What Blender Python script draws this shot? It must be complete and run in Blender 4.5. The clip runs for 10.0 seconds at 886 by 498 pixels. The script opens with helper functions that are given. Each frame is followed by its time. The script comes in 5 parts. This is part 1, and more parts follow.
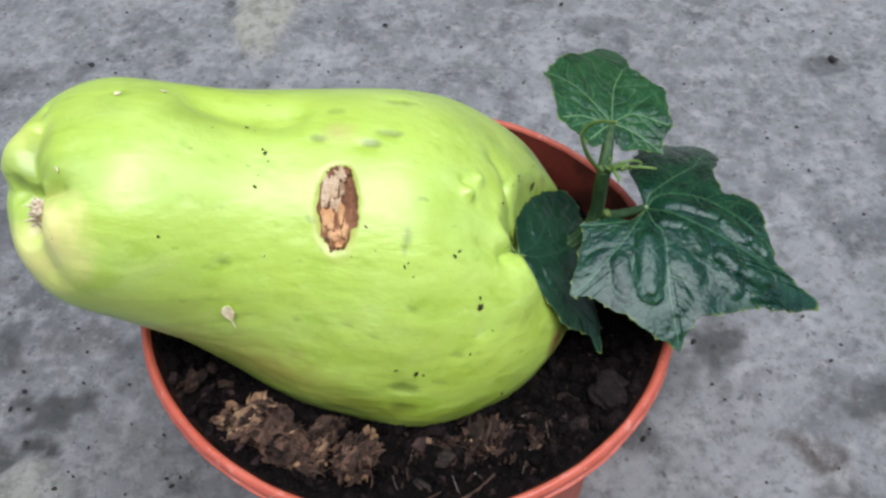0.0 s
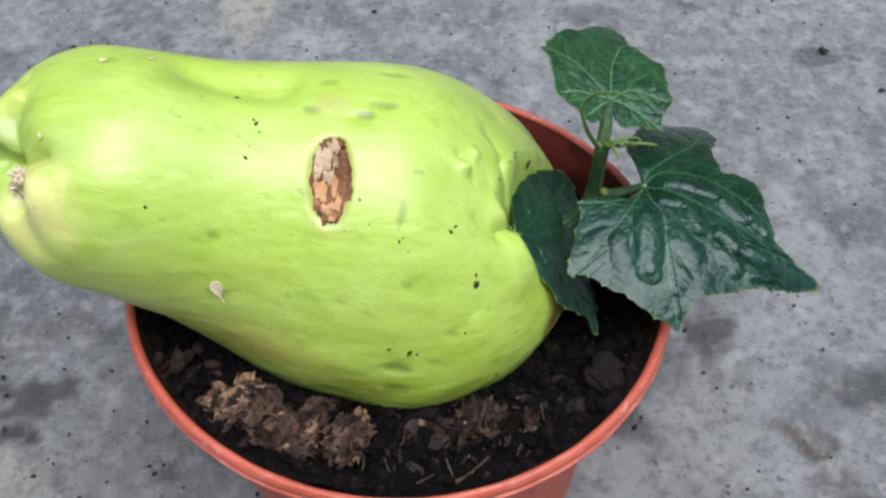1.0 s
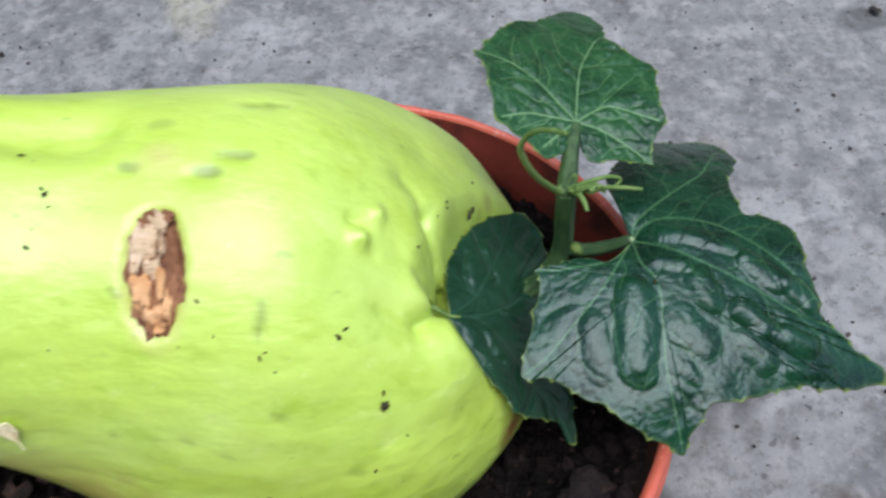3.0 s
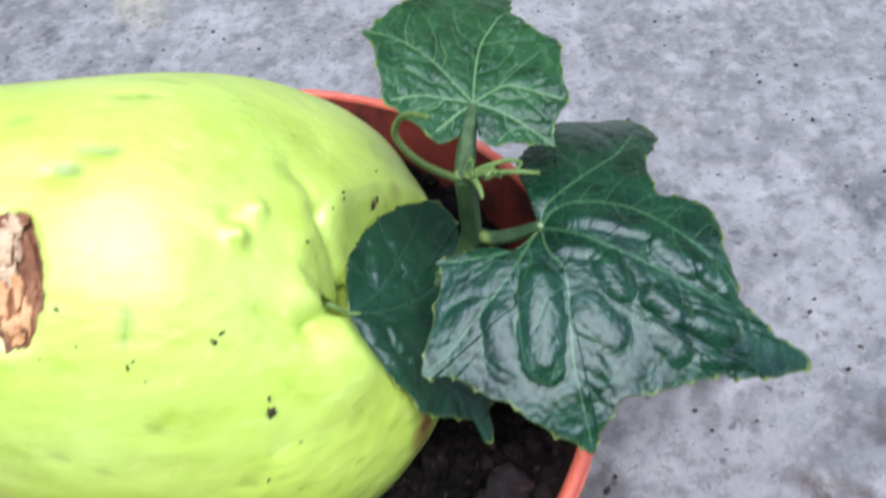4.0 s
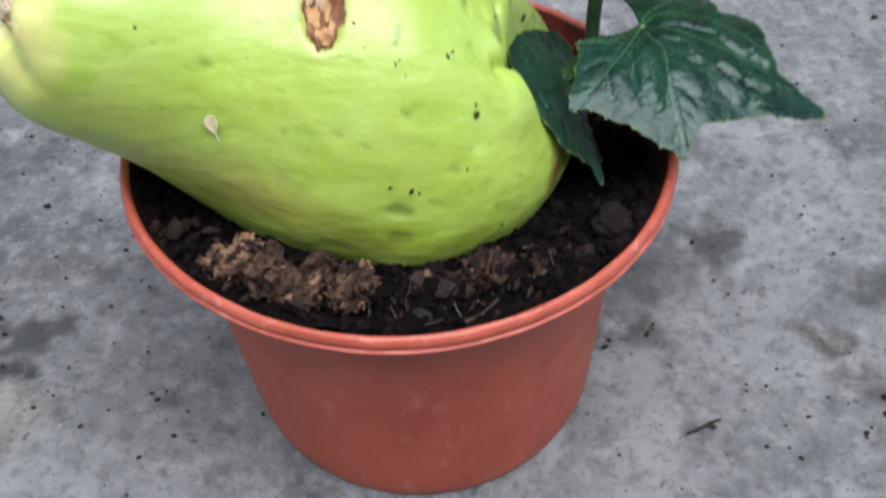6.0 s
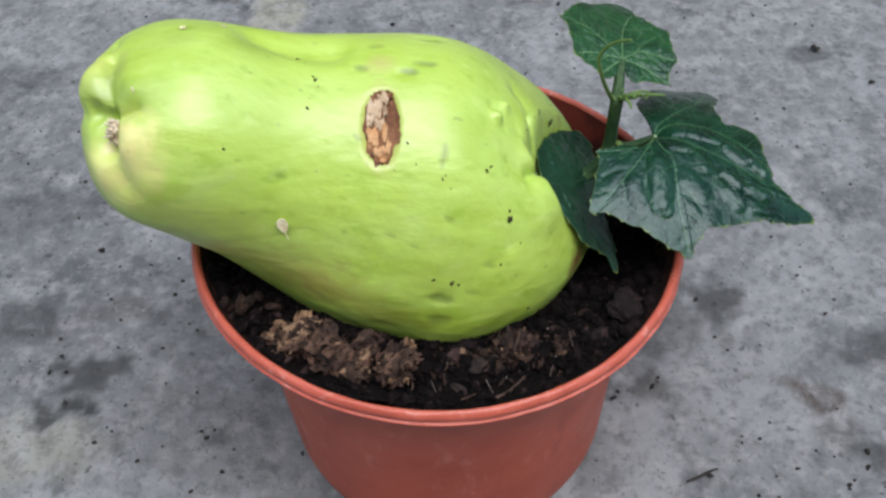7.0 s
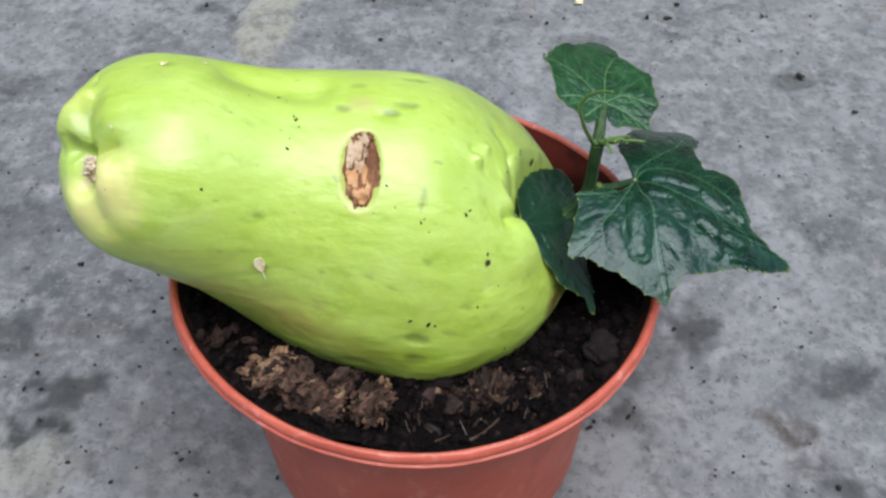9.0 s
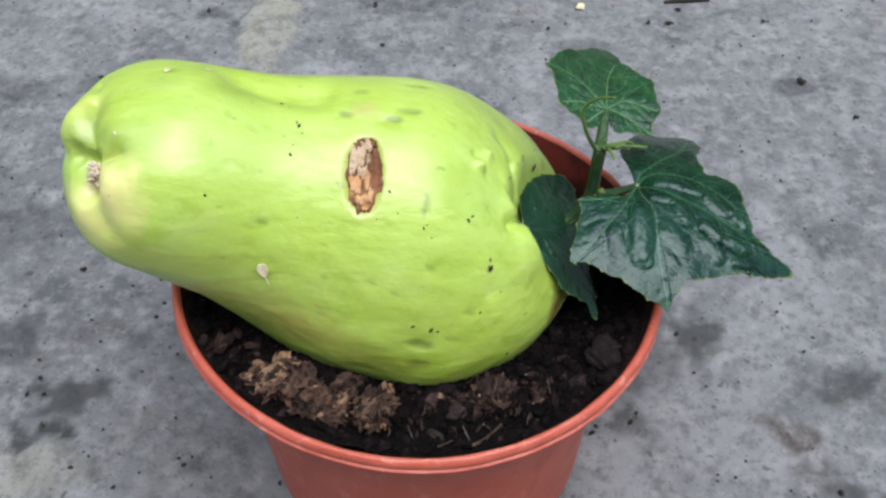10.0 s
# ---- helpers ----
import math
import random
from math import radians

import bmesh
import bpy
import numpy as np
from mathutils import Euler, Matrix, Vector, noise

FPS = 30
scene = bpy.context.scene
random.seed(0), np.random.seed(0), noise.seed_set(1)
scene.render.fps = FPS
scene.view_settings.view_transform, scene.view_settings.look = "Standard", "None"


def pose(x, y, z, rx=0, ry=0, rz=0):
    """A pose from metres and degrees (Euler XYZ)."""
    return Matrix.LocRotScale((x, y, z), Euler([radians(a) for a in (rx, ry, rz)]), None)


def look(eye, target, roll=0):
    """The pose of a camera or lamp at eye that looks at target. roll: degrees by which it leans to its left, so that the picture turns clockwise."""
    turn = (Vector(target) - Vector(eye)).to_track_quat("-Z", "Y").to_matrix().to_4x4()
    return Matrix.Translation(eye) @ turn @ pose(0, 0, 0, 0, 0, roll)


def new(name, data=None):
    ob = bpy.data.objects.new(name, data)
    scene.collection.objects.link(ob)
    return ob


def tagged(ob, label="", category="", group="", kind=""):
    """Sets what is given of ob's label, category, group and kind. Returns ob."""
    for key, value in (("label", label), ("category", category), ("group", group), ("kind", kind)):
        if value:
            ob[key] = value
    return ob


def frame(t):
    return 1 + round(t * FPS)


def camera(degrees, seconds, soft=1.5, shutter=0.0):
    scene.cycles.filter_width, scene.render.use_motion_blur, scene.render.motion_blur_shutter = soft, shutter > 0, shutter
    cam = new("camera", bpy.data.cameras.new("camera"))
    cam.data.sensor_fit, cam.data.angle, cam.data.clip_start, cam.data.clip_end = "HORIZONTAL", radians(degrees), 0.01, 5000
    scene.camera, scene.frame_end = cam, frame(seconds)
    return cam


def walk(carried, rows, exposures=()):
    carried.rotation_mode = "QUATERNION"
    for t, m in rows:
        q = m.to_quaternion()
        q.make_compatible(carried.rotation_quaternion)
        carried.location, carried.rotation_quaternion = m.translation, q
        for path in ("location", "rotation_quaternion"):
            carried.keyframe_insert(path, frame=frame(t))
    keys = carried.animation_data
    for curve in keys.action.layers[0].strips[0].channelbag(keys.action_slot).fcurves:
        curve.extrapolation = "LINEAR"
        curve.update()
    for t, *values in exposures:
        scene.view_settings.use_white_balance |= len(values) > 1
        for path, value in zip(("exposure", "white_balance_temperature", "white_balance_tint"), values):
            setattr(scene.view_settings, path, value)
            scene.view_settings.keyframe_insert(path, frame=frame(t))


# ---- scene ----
from mathutils.bvhtree import BVHTree

cam = camera(54.22, 10.0, soft=2.5, shutter=0.5)
# seconds, place in metres, turn in degrees
PATH = [
    (0.0, 0.0135, -0.1438, 0.3032, 37.57, 0.77, 0.73),
    (0.2, 0.0135, -0.1424, 0.3024, 37.60, 1.02, 0.96),
    (0.3, 0.0129, -0.1426, 0.3017, 37.52, 0.62, 0.76),
    (0.4, 0.0145, -0.1431, 0.3015, 37.08, 0.30, 0.78),
    (0.5, 0.0120, -0.1445, 0.3001, 37.37, -1.52, 0.08),
    (0.7, 0.0094, -0.1455, 0.3017, 38.66, -2.80, -0.19),
    (0.8, 0.0103, -0.1454, 0.3010, 38.30, -1.20, 0.19),
    (1.0, 0.0106, -0.1451, 0.2959, 37.54, -0.37, 0.35),
    (1.2, 0.0131, -0.1450, 0.2963, 37.57, 0.66, 0.30),
    (1.3, 0.0135, -0.1464, 0.2975, 37.78, 1.26, 0.16),
    (1.5, 0.0145, -0.1477, 0.2975, 37.77, 1.46, -0.09),
    (1.8, 0.0143, -0.1473, 0.2935, 38.03, 1.74, -0.02),
    (2.0, 0.0111, -0.1432, 0.2886, 37.45, 1.69, 0.21),
    (2.2, 0.0139, -0.1341, 0.2796, 37.27, 1.68, -0.13),
    (2.3, 0.0161, -0.1263, 0.2749, 37.27, 1.99, 0.08),
    (2.5, 0.0256, -0.1116, 0.2719, 36.18, 2.21, 0.47),
    (2.7, 0.0291, -0.1010, 0.2667, 35.83, 2.68, 0.35),
    (3.8, 0.0525, -0.0798, 0.2522, 34.15, 4.06, -1.29),
    (4.0, 0.0522, -0.0841, 0.2521, 34.26, 4.43, -1.53),
    (4.2, 0.0479, -0.0955, 0.2486, 34.33, 5.05, -1.46),
    (4.3, 0.0443, -0.1033, 0.2450, 35.11, 5.16, -1.62),
    (4.5, 0.0376, -0.1132, 0.2402, 35.02, 4.72, -1.87),
    (4.7, 0.0333, -0.1240, 0.2351, 35.50, 4.76, -1.80),
    (4.8, 0.0298, -0.1283, 0.2352, 35.26, 4.42, -1.99),
    (5.0, 0.0223, -0.1413, 0.2328, 37.34, 4.17, -1.34),
    (5.2, 0.0114, -0.1568, 0.2299, 38.99, 3.85, -2.09),
    (6.3, 0.0092, -0.1801, 0.2788, 40.44, 1.02, -1.41),
    (6.5, 0.0080, -0.1816, 0.2870, 40.56, 1.02, -1.24),
    (6.7, 0.0048, -0.1836, 0.2925, 40.53, 1.05, -0.82),
    (6.8, 0.0032, -0.1834, 0.2942, 40.53, 1.08, -0.65),
    (7.0, 0.0021, -0.1815, 0.3001, 40.29, 0.80, -0.54),
    (7.2, 0.0013, -0.1806, 0.3037, 39.98, 0.80, -0.45),
    (7.5, 0.0027, -0.1764, 0.3080, 39.87, 0.33, -0.52),
    (7.7, 0.0061, -0.1752, 0.3104, 40.30, -0.04, -0.68),
    (7.8, 0.0079, -0.1746, 0.3100, 40.21, -0.40, -0.83),
    (8.0, 0.0146, -0.1745, 0.3076, 39.98, -0.95, -1.23),
    (8.2, 0.0138, -0.1741, 0.3077, 39.96, -1.07, -1.25),
    (8.5, 0.0062, -0.1730, 0.3062, 39.86, -1.00, -0.59),
    (9.0, 0.0044, -0.1726, 0.3077, 40.09, -0.81, -0.03),
    (9.5, 0.0063, -0.1728, 0.3088, 40.34, -0.82, -0.04),
    (10.0, 0.0040, -0.1726, 0.3083, 40.36, -0.73, -0.00),
]
walk(cam, [(t, pose(x, y, z, rx, ry, rz)) for t, x, y, z, rx, ry, rz in PATH],
     exposures=((0.0, 0.11, 6460, 12), (1.5, 0.12, 6460, 12), (2.0, -0.04, 6460, 12), (2.2, -0.04, 6460, 12), (2.7, 0.04, 6460, 12), (3.8, 0.7, 6200, 18), (4.0, 0.63, 6200, 18), (4.5, 0.37, 6350, 19), (5.0, 0.44, 6460, 12), (5.3, 0.38, 6460, 12), (6.3, 0.08, 6460, 12), (7.0, 0.0, 6460, 12), (7.5, 0.09, 6460, 12), (8.2, 0.12, 6460, 12), (10.0, 0.12, 6460, 12)))

# ---- world
world = bpy.data.worlds.new("overcast_sky")
scene.world = world
world.use_nodes = True
wn = world.node_tree.nodes
sky = wn.new("ShaderNodeTexSky")
sky.sky_type, sky.sun_disc = "NISHITA", False
sky.sun_elevation, sky.sun_rotation = radians(71.5), radians(162.6)
sky.air_density, sky.dust_density, sky.ozone_density = 1.3, 2.5, 1.5
wn["Background"].inputs["Strength"].default_value = 0.15
world.node_tree.links.new(sky.outputs[0], wn["Background"].inputs["Color"])
sun = new("sun", bpy.data.lights.new("sun", "SUN"))
sun.data.energy, sun.data.angle, sun.data.color = 3.15, radians(56), (0.965, 0.985, 1.0)
sun.matrix_world = look((0.10, -0.32, 1.0), (0, 0, 0))
scene.view_settings.exposure = 0.1


# ---- materials
def lin(r, g, b):
    """An sRGB colour (0 to 255) as a linear one."""
    return tuple((c / 255 / 12.92) if c <= 10 else ((c / 255 + 0.055) / 1.055) ** 2.4 for c in (r, g, b)) + (1.0,)


class Surface:
    """A node material, built up layer by layer over one Principled surface."""

    def __init__(self, name, colour, rough=0.6, spec=0.5, metal=0.0):
        self.m = bpy.data.materials.new(name)
        self.m.use_nodes = True
        self.t = self.m.node_tree
        self.b = self.t.nodes["Principled BSDF"]
        self.b.inputs["Roughness"].default_value = rough
        self.b.inputs["Specular IOR Level"].default_value = spec
        self.b.inputs["Metallic"].default_value = metal
        self.b.inputs["Base Color"].default_value = colour
        rgb = self.node("ShaderNodeRGB")
        rgb.outputs[0].default_value = colour
        self.colour = rgb.outputs[0]
        self.coord = self.node("ShaderNodeTexCoord").outputs["Object"]
        self.normal = None

    def node(self, kind):
        return self.t.nodes.new(kind)

    def join(self, a, b):
        self.t.links.new(a, b)

    def noise(self, size, detail=4.0, stretch=(1, 1, 1), rough=0.55, distort=0.0, shift=0.0):
        """Noise whose features are about size metres across."""
        mp = self.node("ShaderNodeMapping")
        mp.inputs["Scale"].default_value = stretch
        mp.inputs["Location"].default_value = (shift, shift, shift)
        self.join(self.coord, mp.inputs["Vector"])
        n = self.node("ShaderNodeTexNoise")
        n.inputs["Scale"].default_value = 1.0 / size
        n.inputs["Detail"].default_value = detail
        n.inputs["Roughness"].default_value = rough
        n.inputs["Distortion"].default_value = distort
        self.join(mp.outputs[0], n.inputs["Vector"])
        return n.outputs["Fac"]

    def cells(self, size, feature="F1"):
        n = self.node("ShaderNodeTexVoronoi")
        n.feature = feature
        n.inputs["Scale"].default_value = 1.0 / size
        self.join(self.coord, n.inputs["Vector"])
        return n.outputs["Distance"]

    def attr(self, name):
        n = self.node("ShaderNodeAttribute")
        n.attribute_name = name
        return n.outputs["Fac"]

    def chance(self, island=False):
        if island:
            return self.node("ShaderNodeNewGeometry").outputs["Random Per Island"]
        return self.node("ShaderNodeObjectInfo").outputs["Random"]

    def span(self, value, low, high, out=1.0):
        """value from low..high to 0..out, held inside."""
        n = self.node("ShaderNodeMapRange")
        n.interpolation_type = "SMOOTHSTEP"
        self.join(value, n.inputs["Value"])
        n.inputs["From Min"].default_value, n.inputs["From Max"].default_value = low, high
        n.inputs["To Min"].default_value, n.inputs["To Max"].default_value = 0.0, out
        return n.outputs[0]

    def times(self, a, b):
        n = self.node("ShaderNodeMath")
        n.operation = "MULTIPLY"
        self.join(a, n.inputs[0])
        self.join(b, n.inputs[1])
        return n.outputs[0]

    def layer(self, colour, fac):
        """Lay a colour over what is there, by fac (a socket, or a number)."""
        n = self.node("ShaderNodeMix")
        n.data_type = "RGBA"
        self.join(self.colour, n.inputs[6])
        n.inputs[7].default_value = colour
        if isinstance(fac, (int, float)):
            n.inputs[0].default_value = fac
        else:
            self.join(fac, n.inputs[0])
        self.colour = n.outputs[2]
        return self

    def rough(self, fac, low, high):
        n = self.node("ShaderNodeMapRange")
        self.join(fac, n.inputs["Value"])
        n.inputs["To Min"].default_value, n.inputs["To Max"].default_value = low, high
        self.join(n.outputs[0], self.b.inputs["Roughness"])
        return self

    def bump(self, height, depth):
        """Relief of depth metres."""
        n = self.node("ShaderNodeBump")
        n.inputs["Strength"].default_value = 1.0
        n.inputs["Distance"].default_value = depth
        self.join(height, n.inputs["Height"])
        if self.normal is not None:
            self.join(self.normal, n.inputs["Normal"])
        self.normal = n.outputs[0]
        return self

    def done(self):
        self.join(self.colour, self.b.inputs["Base Color"])
        if self.normal is not None:
            self.join(self.normal, self.b.inputs["Normal"])
        return self.m


def concrete():
    s = Surface("weathered_concrete", lin(124, 127, 128), 0.85, 0.35)
    s.layer(lin(100, 102, 104), s.span(s.noise(0.2, 5, distort=0.6), 0.42, 0.66, 0.6))
    s.layer(lin(158, 161, 163), s.span(s.noise(0.08, 4, shift=3.1, distort=0.8, rough=0.5), 0.46, 0.7, 0.55))
    s.layer(lin(84, 87, 90), s.span(s.noise(0.045, 4, shift=7.7, rough=0.55, distort=0.5), 0.5, 0.7, 0.7))
    s.layer(lin(166, 169, 170), s.span(s.noise(0.024, 4, shift=1.3, rough=0.55, distort=0.3), 0.5, 0.74, 0.5))
    s.layer(lin(68, 71, 74), s.span(s.noise(0.016, 4, shift=5.9, rough=0.55), 0.56, 0.72, 0.65))
    s.layer(lin(132, 121, 108), s.span(s.noise(0.05, 4, shift=11.0), 0.6, 0.75, 0.3))
    s.layer(lin(78, 70, 65), s.attr("brown"))
    s.layer(lin(168, 167, 148), s.attr("pale"))
    s.layer(lin(162, 163, 163), s.span(s.noise(0.010, 4, shift=15.0, rough=0.55), 0.47, 0.72, 0.6))
    s.layer(lin(82, 82, 84), s.span(s.noise(0.0085, 4, shift=25.0, rough=0.58), 0.48, 0.7, 0.5))
    s.layer(lin(152, 152, 152), s.span(s.noise(0.0055, 3, shift=41.0, rough=0.55), 0.5, 0.72, 0.45))
    s.layer(lin(86, 87, 83), s.span(s.noise(0.003, 3, shift=17.0, rough=0.6), 0.5, 0.72, 0.5))
    s.layer(lin(160, 162, 159), s.span(s.noise(0.003, 3, shift=29.0, rough=0.6), 0.58, 0.76, 0.4))
    s.layer(lin(64, 66, 66), s.times(s.attr("dark"), s.span(s.noise(0.006, 5, shift=37.0, rough=0.6), 0.12, 0.46)))
    s.layer(lin(42, 43, 43), s.span(s.noise(0.0055, 2, shift=21.0, rough=0.5), 0.66, 0.75, 0.55))
    s.layer(lin(34, 35, 35), s.span(s.noise(0.0032, 2, shift=33.0, rough=0.5), 0.7, 0.76, 0.55))
    s.bump(s.noise(0.03, 6, shift=2.0), 0.0022)
    s.bump(s.noise(0.005, 5, shift=9.0, rough=0.7), 0.0014)
    s.bump(s.noise(0.0014, 3, shift=4.0), 0.0004)
    return s.done()


def fruit_skin():
    s = Surface("chayote_skin", lin(191, 224, 100), 0.44, 0.85)
    s.b.inputs["Coat Weight"].default_value, s.b.inputs["Coat Roughness"].default_value = 0.42, 0.28
    s.b.inputs["Subsurface Weight"].default_value = 0.08
    s.b.inputs["Subsurface Radius"].default_value = (0.006, 0.008, 0.002)
    s.b.inputs["Subsurface Scale"].default_value = 0.25
    s.layer(lin(187, 217, 86), s.span(s.noise(0.035, 4, distort=0.6), 0.38, 0.66, 0.85))
    s.layer(lin(225, 243, 172), s.span(s.noise(0.022, 4, (0.6, 1, 1), shift=6.3, distort=0.2), 0.5, 0.74, 0.18))
    s.layer(lin(171, 204, 60), s.span(s.noise(0.010, 5, (0.6, 1, 1), shift=17.0, distort=0.2), 0.48, 0.68, 0.6))
    s.layer(lin(154, 191, 48), s.span(s.noise(0.0055, 4, (0.55, 1, 1), shift=8.0, distort=0.1), 0.54, 0.72, 0.5))
    s.layer(lin(216, 239, 146), s.span(s.noise(0.004, 3, (0.6, 1, 1), shift=23.0), 0.58, 0.74, 0.28))
    s.layer(lin(128, 160, 48), s.span(s.noise(0.0042, 3, (0.4, 1, 1), shift=13.0), 0.68, 0.76, 0.55))
    s.layer(lin(243, 238, 152), s.attr("yellow"))
    # olive spots and dents, and the stem-end hollow's shade
    s.layer(lin(132, 158, 62), s.attr("spot"))
    # olive shade of the underside near the soil, put into the skin colour
    s.layer(lin(150, 142, 58), s.attr("underside_shade"))
    s.layer(lin(216, 182, 140), s.attr("tan"))
    s.layer(lin(120, 90, 50), s.attr("brown"))
    s.layer(lin(240, 244, 200), s.span(s.noise(0.0016, 2, shift=6.0), 0.73, 0.8, 0.4))
    s.rough(s.noise(0.012, 4, shift=1.0), 0.38, 0.54)
    s.bump(s.noise(0.016, 3, (0.5, 1, 1), shift=2.0), 0.0010)
    s.bump(s.noise(0.0065, 3, (0.5, 1, 1), shift=5.0), 0.00045)
    s.bump(s.noise(0.0032, 3, (0.45, 1, 1), shift=3.0), 0.00024)
    return s.done()


def bark(name, a, b, c, crack=lin(26, 18, 14)):
    s = Surface(name, a, 0.8, 0.3)
    s.layer(b, s.span(s.noise(0.004, 4, (0.25, 1, 1)), 0.42, 0.64, 0.9))
    s.layer(c, s.span(s.noise(0.0016, 4, (0.3, 1, 1), shift=5.0), 0.55, 0.7, 0.8))
    s.layer(crack, s.span(s.noise(0.0024, 3, (0.2, 1, 1), shift=9.0), 0.62, 0.7, 0.8))
    s.bump(s.noise(0.0015, 4, (0.2, 1, 1), shift=2.0), 0.0006)
    return s.done()


def varied_wood(name):
    s = Surface(name, lin(103, 79, 66), 0.85, 0.25)
    s.layer(lin(60, 46, 40), s.span(s.chance(), 0.35, 0.6, 0.8))
    s.layer(lin(114, 84, 67), s.span(s.chance(), 0.78, 0.84, 0.7))
    s.layer(lin(164, 134, 106), s.span(s.chance(), 0.86, 0.92, 0.85))
    s.layer(lin(48, 37, 32), s.span(s.noise(0.006, 4, (0.5, 1, 1)), 0.46, 0.62, 0.7))
    s.layer(lin(142, 112, 90), s.span(s.noise(0.0019, 4, (0.4, 1, 1), shift=5.0), 0.58, 0.74, 0.42))
    s.layer(lin(20, 15, 13), s.span(s.noise(0.0036, 3, (0.5, 1, 1), shift=9.0), 0.55, 0.66, 0.85))
    s.bump(s.noise(0.0022, 4, (0.35, 1, 1), shift=2.0), 0.0007)
    s.bump(s.noise(0.0007, 3, (0.35, 1, 1), shift=4.0), 0.0003)
    return s.done()


def soil_dark():
    s = Surface("potting_soil", lin(17, 13, 13), 0.95, 0.1)
    s.layer(lin(34, 27, 28), s.span(s.chance(True), 0.5, 0.85, 0.8))
    s.layer(lin(76, 60, 58), s.span(s.chance(True), 0.9, 0.98, 0.85))
    s.layer(lin(9, 8, 8), s.span(s.noise(0.007, 4), 0.38, 0.62, 0.9))
    s.layer(lin(60, 47, 42), s.span(s.noise(0.0018, 4, shift=3.0), 0.6, 0.74, 0.6))
    s.layer(lin(50, 40, 40), s.span(s.noise(0.0011, 3, shift=7.0), 0.56, 0.72, 0.42))
    s.bump(s.noise(0.0035, 4), 0.0016)
    s.bump(s.noise(0.001, 3, shift=3.0), 0.0006)
    return s.done()


def pot_plastic():
    s = Surface("terracotta_plastic", lin(194, 94, 71), 0.46, 0.38)
    s.layer(lin(176, 79, 58), s.span(s.noise(0.03, 4), 0.4, 0.65, 0.6))
    s.layer(lin(218, 136, 120), s.span(s.noise(0.006, 5, (1, 1, 0.4), shift=4.0), 0.56, 0.76, 0.5))
    s.layer(lin(228, 160, 146), s.span(s.noise(0.0016, 4, shift=14.0), 0.64, 0.76, 0.5))
    s.layer(lin(150, 58, 44), s.span(s.noise(0.012, 4, (1, 1, 0.5), shift=19.0), 0.56, 0.74, 0.45))
    s.layer(lin(120, 62, 48), s.span(s.noise(0.0022, 3, shift=8.0), 0.68, 0.76, 0.4))
    s.rough(s.noise(0.01, 4, shift=2.0), 0.36, 0.52)
    s.bump(s.noise(0.0012, 3, shift=6.0), 0.00006)
    s.bump(s.noise(0.02, 2, shift=6.0), 0.0003)
    return s.done()


def rim_plastic():
    # pot plastic lightened for the lip's sky gloss, with pale scuffs
    s = Surface("lit_worn_rim", lin(206, 104, 84), 0.36, 0.5)
    s.layer(lin(184, 84, 64), s.span(s.noise(0.02, 4), 0.42, 0.65, 0.6))
    s.layer(lin(232, 160, 146), s.span(s.noise(0.004, 5, shift=4.0, distort=0.4), 0.56, 0.74, 0.55))
    s.layer(lin(240, 196, 184), s.span(s.noise(0.0014, 4, shift=14.0), 0.64, 0.75, 0.55))
    s.layer(lin(132, 62, 48), s.span(s.noise(0.0022, 3, shift=8.0), 0.66, 0.75, 0.5))
    s.rough(s.noise(0.006, 4, shift=2.0), 0.24, 0.46)
    s.bump(s.noise(0.0018, 3, shift=6.0), 0.00012)
    return s.done()


def dark_plastic():
    s = Surface("dark_plastic", lin(28, 18, 15), 0.8, 0.2)
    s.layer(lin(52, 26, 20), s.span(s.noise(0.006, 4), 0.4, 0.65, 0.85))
    s.layer(lin(104, 42, 32), s.attr("redder"))
    s.layer(lin(58, 29, 24), s.times(s.attr("redder"), s.span(s.noise(0.012, 5, shift=4.0), 0.42, 0.66, 0.9)))
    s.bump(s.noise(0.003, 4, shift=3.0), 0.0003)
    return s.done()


def leaf_green(name, a, b, vein, rough, veined, coat=0.25):
    s = Surface(name, a, rough, 0.26)
    s.b.inputs["Coat Weight"].default_value, s.b.inputs["Coat Roughness"].default_value = coat, 0.18
    s.b.inputs["Specular Tint"].default_value = (0.6, 0.88, 1.0, 1.0)
    s.layer(b, s.span(s.noise(0.009, 5, distort=0.3), 0.42, 0.64, 0.85))
    net = s.cells(0.0046, "DISTANCE_TO_EDGE")
    fine = s.cells(0.0016, "DISTANCE_TO_EDGE")
    s.layer(vein, s.span(net, 0.05, 0.0, 0.3 * veined * veined))
    s.layer(vein, s.span(fine, 0.10, 0.0, 0.14 * veined * veined))
    s.layer(vein, s.span(s.attr("vein"), 0.1, 0.95, veined))
    s.layer(lin(150, 172, 84), s.attr("edge"))
    s.rough(s.noise(0.003, 4, shift=2.0), rough - 0.12, rough + 0.14)
    s.bump(s.span(net, 0.0, 0.3), 0.00018 * veined)
    s.bump(s.noise(0.0028, 4, shift=3.0), 0.00034)
    s.bump(s.noise(0.0010, 3, shift=5.0), 0.00009)
    return s.done()


def stem_green(name, a, b):
    s = Surface(name, a, 0.65, 0.3)
    s.layer(b, s.span(s.noise(0.003, 4, (1, 1, 0.3)), 0.4, 0.65, 0.8))
    s.bump(s.noise(0.0012, 3, (1, 1, 0.25)), 0.0003)
    return s.done()


def plain(name, a, b, size, rough=0.8, depth=0.0003):
    s = Surface(name, a, rough, 0.3)
    s.layer(b, s.span(s.noise(size, 4), 0.4, 0.65, 0.85))
    s.bump(s.noise(size * 0.6, 4, shift=3.0), depth)
    return s.done()


